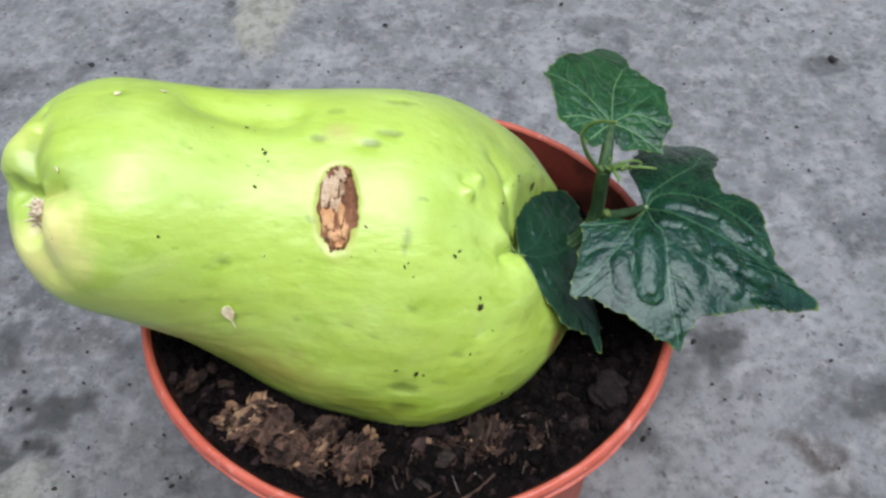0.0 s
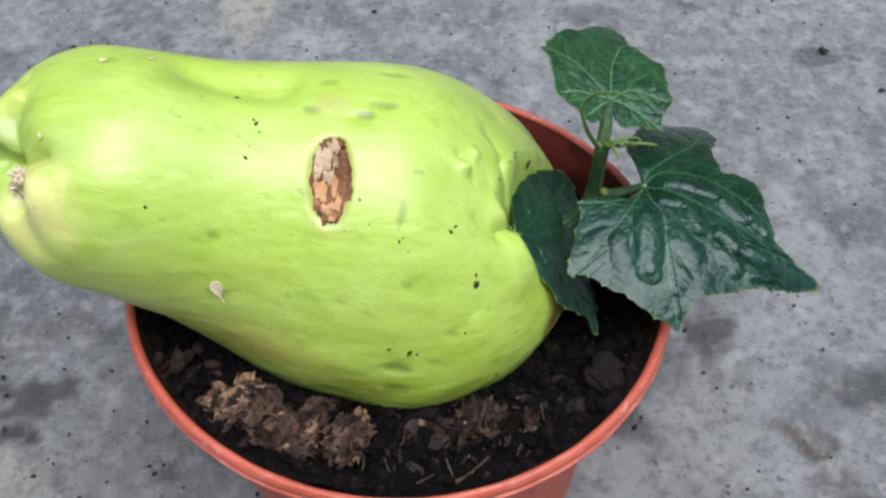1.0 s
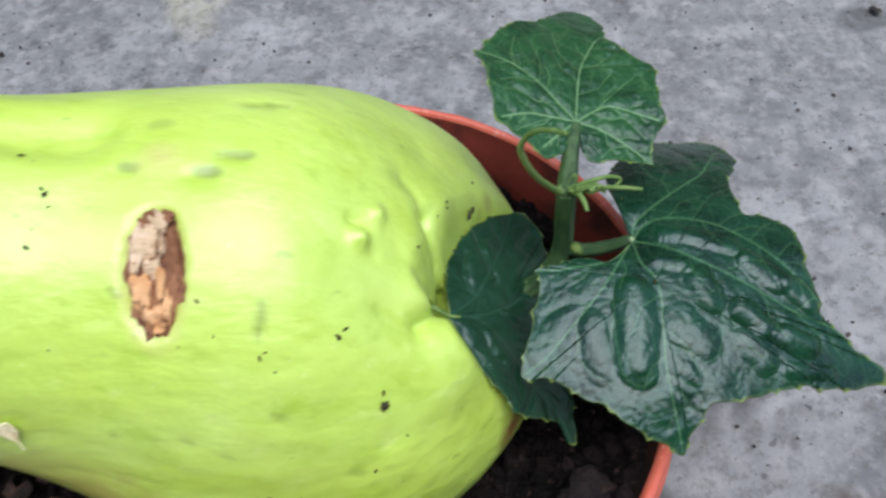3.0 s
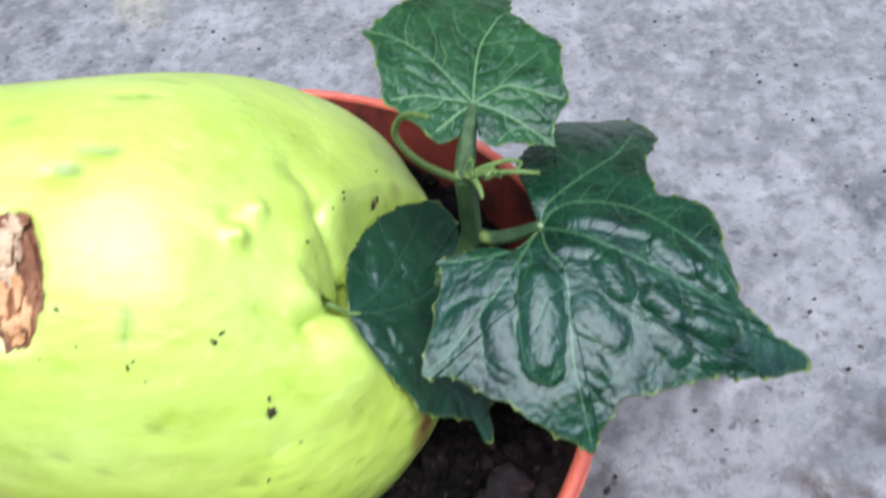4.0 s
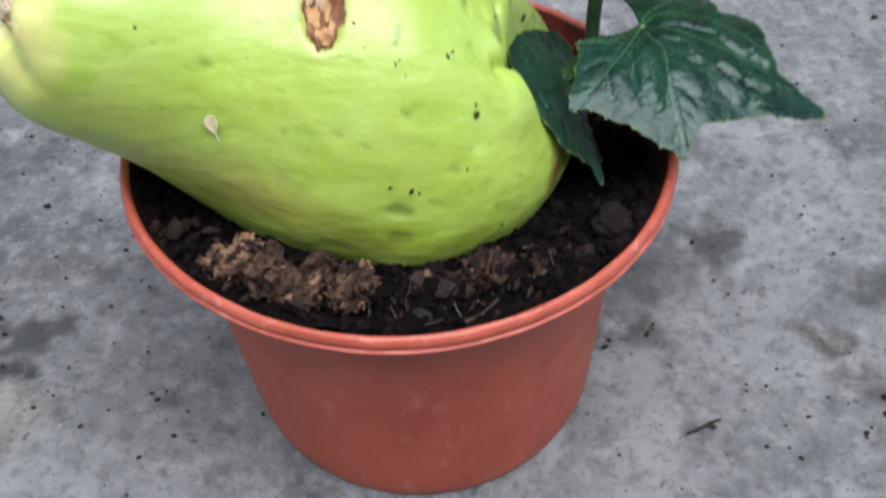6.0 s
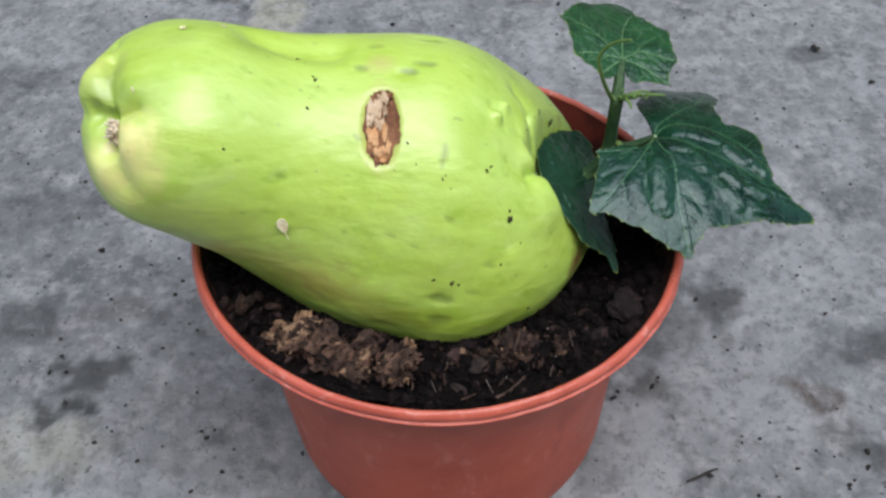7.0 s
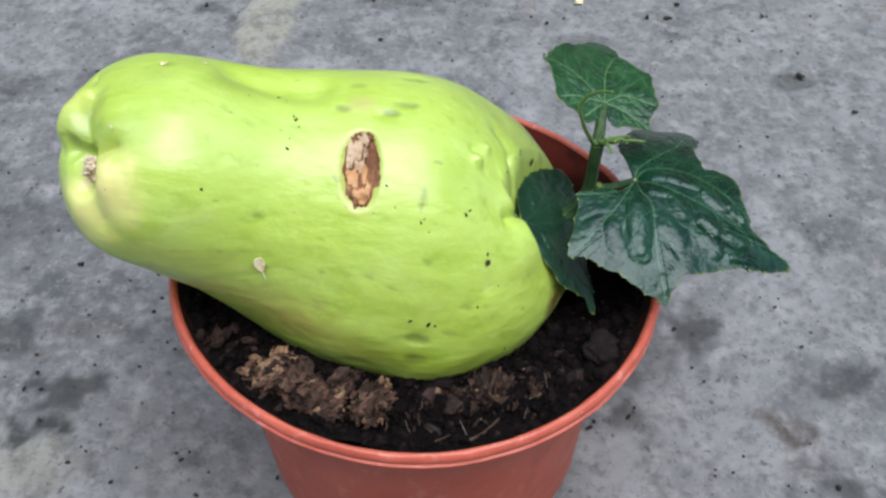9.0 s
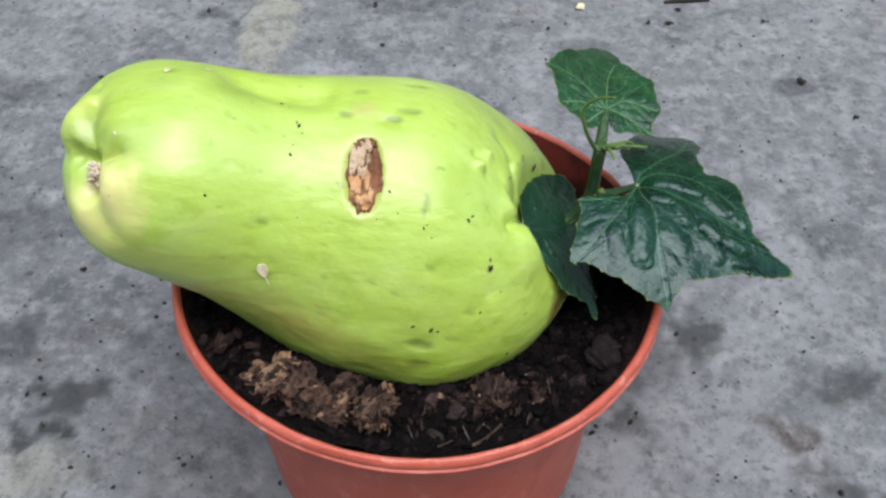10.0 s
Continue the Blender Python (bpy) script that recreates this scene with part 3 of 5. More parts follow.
def build_fruit(parent):
    n, m = 280, 380
    length = (FRUIT_B - FRUIT_A).length
    side = Vector((0, 0, 1)).cross(AXIS).normalized()
    up = AXIS.cross(side)
    a3, s3, u3 = np.array(AXIS), np.array(side), np.array(up)
    ph = np.linspace(0.012, math.pi - 0.012, n)
    s = (1 - np.cos(ph)) / 2
    ry, rz = natural_spline(FRUIT_RY, ph) * np.sin(ph), natural_spline(FRUIT_RZ, ph) * np.sin(ph)
    cy, cz = natural_spline(FRUIT_CY, ph), natural_spline(FRUIT_CZ, ph)
    th = np.linspace(0, 2 * math.pi, m, endpoint=False)
    mid = np.array(FRUIT_A) + s[:, None] * length * a3 + cy[:, None] * s3 + cz[:, None] * u3
    pts = mid[:, None, :] + (np.cos(th)[None, :, None] * ry[:, None, None]) * s3 + (np.sin(th)[None, :, None] * rz[:, None, None]) * u3
    # outward direction of the smooth form
    dph, dth = np.gradient(pts, axis=0), np.roll(pts, -1, 1) - np.roll(pts, 1, 1)
    nor = np.cross(dth, dph)
    nor /= np.linalg.norm(nor, axis=2, keepdims=True) + 1e-12
    if (nor * (pts - mid[:, None, :])).sum() < 0:
        nor = -nor
    p, nor = pts.reshape(-1, 3), nor.reshape(-1, 3)
    move = np.zeros(len(p))

    def crease(line, width, depth):
        return -depth * np.exp(-(to_line(p, line) / width) ** 2)

    def cleft(line, width, depth):
        """A cleft between two lobes that round off into it over a width."""
        u = np.clip(to_line(p, line) / width, 0, 1)
        return -depth * (1 - np.sqrt(1 - (1 - u) ** 2 * 0.995))

    def bump(c, radius, height):
        return height * np.exp(-(np.linalg.norm(p - np.array(c), axis=1) / radius) ** 2)

    # stem end: pit, folds between the lobes, swollen lobes
    stem_end = crease(mm((-79.2, -21.6, 162.4), (-79.4, -26.4, 157.8)), 0.0034, 0.0056)
    stem_end = np.minimum(stem_end, crease(mm((-79.6, -20.2, 161.6), (-81.6, -18.8, 161)), 0.0030, 0.0046))
    for line, width, depth in ((mm((-79, -21.6, 162.6), (-78.4, -17.5, 165), (-79, -12, 167), (-80, -7, 168)), 0.0070, 0.0052),
                               (mm((-80, -7, 168), (-81.2, 1, 167.2)), 0.0060, 0.0022),
                               (mm((-79, -26.4, 157.4), (-76.9, -28.6, 155.2), (-74.8, -31.8, 151.2)), 0.0070, 0.0034),
                               (mm((-79.4, -21.6, 161.8), (-82, -19.6, 161.2), (-85.2, -16.9, 159.7), (-89, -13, 158)), 0.0060, 0.0032),
                               (mm((-77.4, -23, 162.8), (-73.6, -23.4, 165), (-70.5, -23, 166.6)), 0.0050, 0.0028)):
        stem_end = np.minimum(stem_end, cleft(line, width, depth))
    move += stem_end
    move += bump((-0.0722, -0.0288, 0.1611), 0.0048, 0.0016) + bump((-0.0725, -0.0175, 0.1690), 0.0050, 0.0012)
    move += bump((-0.0828, -0.0130, 0.1668), 0.0060, 0.0016) + bump((-0.083, -0.027, 0.152), 0.007, 0.0014)
    # waist dimple
    move += crease(mm((-45, 4, 168), (-37, 4, 166), (-28, 5, 163)), 0.0054, 0.0028)
    move += cleft(mm((-41, 3, 167), (-36, 1.6, 165.6), (-30, 1.4, 164), (-24, 5, 163)), 0.0060, 0.0011)
    # sprouting end: the mouth, folds between its lobes, swollen lobes
    mouth = crease(mm((28.2, -11.4, 136.4), (29.6, -7.0, 135.8)), 0.0025, 0.0090)
    for line, width, depth in ((mm((28.2, -9.4, 136.8), (27.9, -4.6, 138.3), (27.4, -1, 139.4), (26.4, 1.6, 140.8)), 0.0070, 0.0046),
                               (mm((26.4, 1.6, 140.8), (24.4, 4.9, 142.8), (22, 7, 145)), 0.0070, 0.0018),
                               (mm((27.4, -11.1, 137), (26, -10.6, 138.6), (24.4, -9.4, 140.8)), 0.0046, 0.0030),
                               (mm((24.4, -9.4, 140.8), (21.5, -8.4, 144.2)), 0.0050, 0.0010),
                               (mm((28.6, -13.6, 135.4), (26.7, -15.5, 135.8), (24.2, -18.3, 137.1)), 0.0065, 0.0042),
                               (mm((24.2, -18.3, 137.1), (22.4, -19.8, 138.4), (18.5, -19, 142.6)), 0.0060, 0.0014),
                               (mm((31, -13, 134), (38, -17, 122), (44, -18, 112)), 0.0070, 0.0040)):
        mouth = np.minimum(mouth, cleft(line, width, depth))
    move += mouth + bump((0.0255, -0.0062, 0.1399), 0.0040, 0.0010) + bump((0.0246, -0.0134, 0.1386), 0.0042, 0.0014)
    move += bump((0.029, -0.021, 0.1295), 0.008, 0.0024)
    # two pimples with a sunken half ring round each
    move += bump((0.0160, -0.0094, 0.1505), 0.0017, 0.0022) + bump((0.0186, -0.0040, 0.1495), 0.0015, 0.0016)
    move += crease(mm((14.4, -6.6, 151.6), (17.0, -6.9, 150.8), (18.5, -8.8, 149.6), (18.6, -11.4, 148.2)), 0.0009, 0.0011)
    move += crease(mm((19.6, -1.8, 150.4), (21.0, -3.2, 149.4), (21.0, -5.2, 148.6)), 0.0008, 0.0008)
    # sunken spots of the upper side
    for c, depth in (((-19.8, -3, 161.6), 0.4), ((-7.7, -4.1, 161), 0.55), ((-2.9, -0.7, 160.8), 0.5), ((-0.9, 12.9, 158.4), 0.5)):
        x, y, z = c
        move += crease(mm((x - 1.6, y, z), (x + 1.6, y, z)), 0.0014, depth / 1000)
    # a fuller belly, a slimmer lower end
    move += bump((-0.024, -0.040, 0.110), 0.017, 0.0019) + bump((0.041, -0.025, 0.110), 0.014, -0.0018) + bump((0.004, -0.042, 0.098), 0.015, 0.0022)
    # dents of the lower side
    for c, r, h in (((0, -41.7, 115.3), 2.6, 0.5), ((0, -42.1, 107.1), 3.0, 0.6), ((-12, -36, 134), 2.2, 0.25), ((3, -34, 137), 2, 0.25),
                    ((-29, -37, 124), 3, 0.35), ((14, -37, 123), 2.5, 0.3), ((19, -33, 126), 2, 0.3), ((-39, -29.5, 149.7), 1.6, 0.25)):
        move += bump(tuple(q / 1000 for q in c), r / 1000, -h / 1000)
    along = np.stack([(p @ a3) * 0.5, p @ s3, p @ u3], 1)
    low = np.clip((0.150 - p[:, 2]) / 0.03, 0.15, 1)
    move += field(p, 0.035, 3.0, 2) * 0.0009 + low * field(along, 0.0095, 7.0, 3) * 0.00026
    # the scar's hollow
    c = np.array((-0.0138, -0.0187, 0.1560))
    e2 = np.array((0.0, -0.83, -0.56))
    e1 = np.array((1.0, 0, 0))
    d = p - c
    ell = np.hypot(d @ e1 / 0.0050, d @ e2 / 0.0104) + field(p, 0.004, 9.0, 2) * 0.12
    hollow = np.clip((1.05 - ell) / 0.25, 0, 1)
    front = (d @ np.cross(e1, e2)) ** 2 < 0.01 ** 2
    move -= 0.0014 * hollow * front
    q = p + nor * move[:, None]
    # the cleft from which the shoot has come
    lx, ly = (q[:, 0] - LOWER_HUB[0]) * 1000, (q[:, 1] - LOWER_HUB[1]) * 1000
    edge = to_line(np.stack([lx, ly, 0 * lx], 1), [(x, y, 0) for x, y in LOWER_LEAF + LOWER_LEAF[:1]])
    depth = np.where(inside(lx, ly, LOWER_LEAF), edge, -edge)
    floor = LOWER_HUB[2] + bowed(LOWER_CURVE, np.clip(lx, -2, 24), np.clip(ly, -15, 28)) / 1000 - 0.0016 - 0.007 * np.clip((ly + 2) / 4, 0, 1)
    q[:, 2] -= 0.014 * np.exp(-((lx + 1.2) / 2.0) ** 2 - ((ly - 3.2) / 4.2) ** 2)
    q[:, 2] -= np.maximum(0, q[:, 2] - floor) * (1 - np.sqrt(1 - np.clip((depth + 2.8) / 3.0, 0, 1) ** 2))
    me = mesh_from("fruit", q, grid_faces(n, m, True) + [tuple(range(m)), tuple(range(len(q) - m, len(q)))[::-1]])

    def stain(c, rx, ry, k=1.0, soft=0.36):
        d = q - np.array(c) / 1000
        t = d @ a3
        o = np.sqrt(np.maximum((d * d).sum(1) - t * t, 0))
        e = np.hypot(t / (rx / 1000), o / (ry / 1000)) + wob * 0.4
        return k * np.clip((1 + soft - e) / (2 * soft), 0, 1)

    wob = field(p, 0.004, 11.0, 2)
    spot = np.zeros(len(p))
    top_dents = (((-19.8, -2.6, 161.7), 2.4, 1.0, 0.85), ((-7.7, -3.6, 161.1), 3.4, 1.05, 0.95), ((-2.9, -0.2, 160.9), 3.2, 1.0, 0.95), ((-0.9, 13.3, 158.4), 4.0, 1.0, 0.95), ((-38.7, -29.5, 149.7), 1.6, 0.8, 0.7), ((-15.6, 6.1, 161.2), 3, 1.2, 0.5),
                 ((1.5, -24, 150.1), 0.9, 3, 0.75), ((-62, 1, 171.5), 2.4, 1.2, 0.4), ((11.5, -22.5, 145.6), 2, 0.8, 0.6), ((-72, -20, 168), 5, 2.6, 0.35))
    low_dents = (((0.2, -41.7, 115.3), 3.6, 1.4, 0.95), ((0.2, -42.1, 107.1), 3.8, 1.9, 0.9), ((2.7, -33.9, 137.6), 1.6, 0.7, 0.5), ((-12.4, -36, 134.2), 1.8, 0.7, 0.4),
                 ((13.2, -37.7, 123.6), 2, 0.7, 0.5), ((8.8, -40.9, 116.3), 2, 0.7, 0.5), ((-6, -37.5, 131.6), 1.4, 0.7, 0.4), ((-48, -33, 143), 2.2, 1, 0.3))
    for c, rx, ry, k in top_dents + low_dents:
        spot = np.maximum(spot, stain(c, rx, ry, k))
    rnd = random.Random(15)
    for _ in range(46):
        j = rnd.randrange(len(p))
        spot = np.maximum(spot, stain(tuple(p[j] * 1000), rnd.uniform(0.5, 1.6), rnd.uniform(0.35, 0.8), rnd.uniform(0.2, 0.5)))
    # broad olive patches: greener skin, plus the stem-end hollow's shade put into colour
    for c, rx, ry, k in (((-66, -21, 168), 4, 3, 0.3), ((24, 10, 143), 8, 5, 0.3), ((31, 8, 136.5), 6, 7, 0.5), ((15, 13, 149), 9, 4, 0.2), ((-74, -18.5, 167.5), 3.4, 3.0, 0.45), ((-62, -4, 171), 6, 3, 0.25), ((-56, 2, 170), 5, 3, 0.3), ((-81.2, -16.5, 164), 4.6, 4.0, 0.8), ((-78.8, -13, 166), 2.4, 4.6, 0.7), ((-72, -21, 168), 4.4, 3.2, 0.55), ((-79.4, -18.2, 162), 2.4, 2.6, 0.8), ((-46.6, -3.4, 169), 7, 3.4, 0.4)):
        spot = np.maximum(spot, stain(c, rx, ry, k, 0.8))
    tan = np.maximum(0.24 * np.clip((1.32 - ell) / 0.3, 0, 1) * front, stain((-14, -1, 161.5), 3.2, 2.6, 0.4, 0.7))
    # faint tan for soil bounce and shade on the lower left flank
    tan = np.maximum(tan, stain((-36, -34, 121), 14, 8, 0.06, 0.8))
    # contact shade along the soil line, painted as a brownish olive
    underside_shade = np.maximum(np.maximum(stain((-34, -38.5, 118), 22, 6.5, 0.75, 0.8), stain((-64, -34, 145), 14, 5, 0.35, 0.8)), stain((-16, -41, 109), 18, 5, 0.5, 0.8))
    yellow = np.maximum(stain((-72.2, -29, 161), 6.2, 6.2, 1.0, 0.5), stain((-80, -30, 151), 9, 6, 0.8, 0.7))
    yellow = np.maximum(yellow, stain((-85, -8, 166), 7, 6, 0.35, 0.7))
    yellow = np.maximum(yellow, stain((-71, -31.5, 157.5), 6, 6, 0.85, 0.6))
    tan = np.maximum(tan, stain((-79.4, -26.2, 157.2), 2.0, 2.6, 1.0))
    brown = np.maximum(stain((-79.2, -24.2, 160.4), 2.2, 2.4, 0.9), stain((40, -24.6, 107.4), 2.6, 4.4, 1.0, 0.5))
    brown = np.maximum(brown, stain((38, 12.7, 128), 3, 3, 0.5))
    for key, v in (("underside_shade", underside_shade), ("spot", spot), ("tan", tan), ("yellow", yellow), ("brown", brown)):
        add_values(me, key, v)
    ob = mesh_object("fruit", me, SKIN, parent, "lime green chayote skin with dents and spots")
    return ob


plant = tagged(new("sprouting_chayote"), "large lime green sprouting chayote lying half buried in potting soil", "fruit")
fruit = build_fruit(plant)
fruit_tree = BVHTree.FromObject(fruit, bpy.context.evaluated_depsgraph_get())


def on_fruit(x, y, z):
    """The place on the skin nearest to a place in millimetres, and its outward direction."""
    place, normal, _, _ = fruit_tree.find_nearest(Vector((x, y, z)) / 1000)
    if normal.dot(place - Vector((-0.015, 0.0, 0.125))) < 0:
        normal = -normal
    return place, normal


def turned(place, normal, along, spin=0.0):
    """A pose with z on normal and x as near along as it can be."""
    z = normal.normalized()
    x = (Vector(along) - z * Vector(along).dot(z)).normalized()
    return Matrix.Translation(place) @ Matrix((x, z.cross(x), z)).transposed().to_4x4() @ pose(0, 0, 0, 0, 0, spin)


def build_scar():
    place, normal = on_fruit(-13.8, -18.7, 156.0)
    m = turned(place, normal, (0, -0.83, -0.56))
    rng = random.Random(8)
    verts, faces, rings, sides = [], [], 12, 60
    for i in range(rings):
        for k in range(sides):
            a = 2 * math.pi * k / sides
            r = (i / (rings - 1)) * (1 + 0.16 * noise.fractal(Vector((math.cos(a) * 2.4, math.sin(a) * 2.4, 3.3)), 0.7, 2, 4))
            x, y = 0.0100 * r * math.cos(a), 0.0046 * r * math.sin(a) * (1 - 0.25 * max(0, math.cos(a)) ** 3)
            w = m @ Vector((x, y, 0.004))
            hit, _, _, _ = fruit_tree.ray_cast(w, -normal)
            lift = 0.00018 + 0.0005 * abs(noise.fractal(Vector((x * 300, y * 900, 1.0)), 0.8, 2, 3)) * (1 - (i / (rings - 1)) ** 4)
            verts.append((hit if hit else m @ Vector((x, y, 0))) + normal * lift)
    faces = grid_faces(rings, sides, True) + [tuple(range(sides))]
    bed = mesh_object("scar", mesh_from("scar", verts, faces), SCAR_BED, fruit, "corky brown scar sunk into the skin")
    for k, (x, y, l, w, spin, mat) in enumerate(((-4.4, -1.5, 8.4, 3.6, 4, SCAB), (-6.6, 0.6, 3.6, 2.6, 30, SCAB), (-2.0, -2.7, 6.0, 1.8, -4, SCAB), (2.2, -1.9, 5.4, 3.0, -8, SCAB_ORANGE),
                                                 (5.6, -0.7, 5.0, 2.8, 14, SCAB_ORANGE), (4.8, 1.5, 6.0, 1.5, -14, SCAB_ORANGE), (-2.4, 2.9, 9.0, 1.2, 2, SCAB_RED), (2.4, 2.7, 7.0, 1.2, -8, SCAB_RED),
                                                 (7.4, 0.4, 2.6, 1.8, -30, SCAB_ORANGE), (-7.6, 1.8, 2.4, 1.6, 60, SCAB_RED), (-3.6, 0.9, 4.0, 1.1, 12, SCAB), (3.8, -2.8, 3.4, 1.2, 8, SCAB_ORANGE), (-0.6, -0.4, 5.0, 2.4, 4, SCAB), (1.6, 0.7, 5.0, 1.6, -6, SCAB_ORANGE))):
        me = flake_mesh("scab_flake", l * 1.12 / 1000, w * 1.06 / 1000, 0.0009, 70 + k)
        w0 = m @ Vector((x * 1.12 / 1000, y * 1.06 / 1000, 0.004))
        hit, nn, _, _ = fruit_tree.ray_cast(w0, -normal)
        me.transform(turned((hit or w0) + normal * 0.0007, normal, (0, -0.83, -0.56), spin + rng.uniform(-5, 5)))
        mesh_object("scab_flake", me, mat, fruit, "dry curled bark-like scab flake")


build_scar()

# dry stub of the old stalk in the pit
place, normal = on_fruit(-79.2, -24.2, 160.6)
rng = random.Random(12)
stub = lump_mesh("stalk_stub", 0.0044, 5, (1.0, 0.7, 0.8), 4, 0.9)
stub.transform(turned(place + normal * 0.0016, normal, (0, -0.6, -0.8)))
stub_ob = mesh_object("stalk_stub", stub, STUB, fruit, "dry frayed pale stub of the old stalk")
for k in range(26):
    a = k * 2.4
    side = normal.orthogonal()
    side.rotate(Matrix.Rotation(a, 3, normal))
    out = 0.0019 * math.sqrt((k + 0.5) / 26)
    s0 = place + side * out * 0.9 + normal * 0.0020
    tip = normal * rng.uniform(0.0003, 0.0012) + side * (out * 0.4 + rng.uniform(-0.0003, 0.0003))
    tube("stub_fibre", [s0 - normal * 0.0006, s0 + tip * 0.5 + side * 0.0001, s0 + tip], [0.00034, 0.0003, 0.00018], STUB, stub_ob, sides=5)


# ---- shoot: stem, leaves, tendrils
# leaf edges, millimetres from the hub in plan, along the edge from one side of the stalk to the other
BROAD_LEAF = [(-0.5, -1.8), (-4.4, -5.7), (-8.5, -5.1), (-11.2, -5.0), (-14.5, -6.1), (-18.0, -6.4), (-16.9, -8.3), (-17.4, -10.7), (-18.4, -14.7), (-19.5, -18.9), (-20.9, -24.4),
              (-15.8, -25.1), (-13.2, -26.7), (-10.4, -28.4), (-6.5, -30.1), (-4.2, -32.2), (-0.7, -34.0), (2.6, -35.4), (5.1, -36.4), (6.3, -34.2), (8.9, -31.0), (10.8, -29.6), (15.2, -28.8),
              (24.6, -26.6), (29.6, -26.7), (35.2, -26.1), (40.2, -24.5), (41.6, -23.4), (40.6, -21.8), (36.9, -20.9), (33.6, -17.6), (30.6, -14.3), (30.9, -11.9), (29.8, -6.7),
              (29.6, -0.2), (27.9, 3.2), (24.3, 4.8), (20.5, 5.2), (19.8, 10.8), (20.5, 15.8), (23.7, 23.3), (22.1, 28.4), (18.4, 31.8), (12.7, 30.8), (6.5, 29.5), (-0.2, 20.1), (-3.2, 13.1), (-0.6, 8.2), (0.6, 3.0)]
UPPER_LEAF = [(-0.3, -1.4), (-1.3, -2.6), (-2.5, -6.0), (-3.8, -7.0), (-5.3, -7.9), (-6.9, -7.3), (-9.0, -5.1), (-10.9, -4.1), (-12.8, -2.6), (-14.0, -1.5), (-14.4, 2.0), (-15.1, 5.6),
              (-15.8, 8.4), (-16.9, 9.8), (-17.0, 10.9), (-15.5, 12.9), (-14.8, 15.3), (-10.3, 22.3), (-5.5, 26.3), (-4.0, 29.0), (1.6, 37.6), (5.0, 37.0), (7.5, 32.9), (7.9, 26.6), (7.5, 23.6),
              (10.7, 19.0), (12.9, 16.0), (15.2, 14.5), (15.2, 10.1), (15.0, 5.0), (15.6, 2.1), (15.2, 0.2), (13.1, -3.0), (12.3, -4.3), (13.0, -7.5), (11.9, -6.9), (9.1, -7.2), (5.6, -6.8), (2.8, -7.4), (1.1, -6.1), (0.6, -2.3)]
LEAF_FORMS = {"upper": UPPER_LEAF, "broad": BROAD_LEAF, "lower": LOWER_LEAF}


def smooth_line(points, step=0.4):
    """A Catmull-Rom line through points, with even steps."""
    p = np.array(points, float)
    q = np.vstack([2 * p[0] - p[1], p, 2 * p[-1] - p[-2]])
    t = np.linspace(0, 1, 16, endpoint=False)[:, None]
    fine = [0.5 * (2 * b + (c - a) * t + (2 * a - 5 * b + 4 * c - d) * t ** 2 + (3 * b - a - 3 * c + d) * t ** 3) for a, b, c, d in zip(q[:-3], q[1:-2], q[2:-1], q[3:])]
    fine = np.vstack(fine + [p[-1:]])
    arc = np.r_[0, np.cumsum(np.linalg.norm(np.diff(fine, axis=0), axis=1))]
    at = np.linspace(0, arc[-1], max(4, int(arc[-1] / step)))
    return np.stack([np.interp(at, arc, fine[:, k]) for k in range(2)], 1)


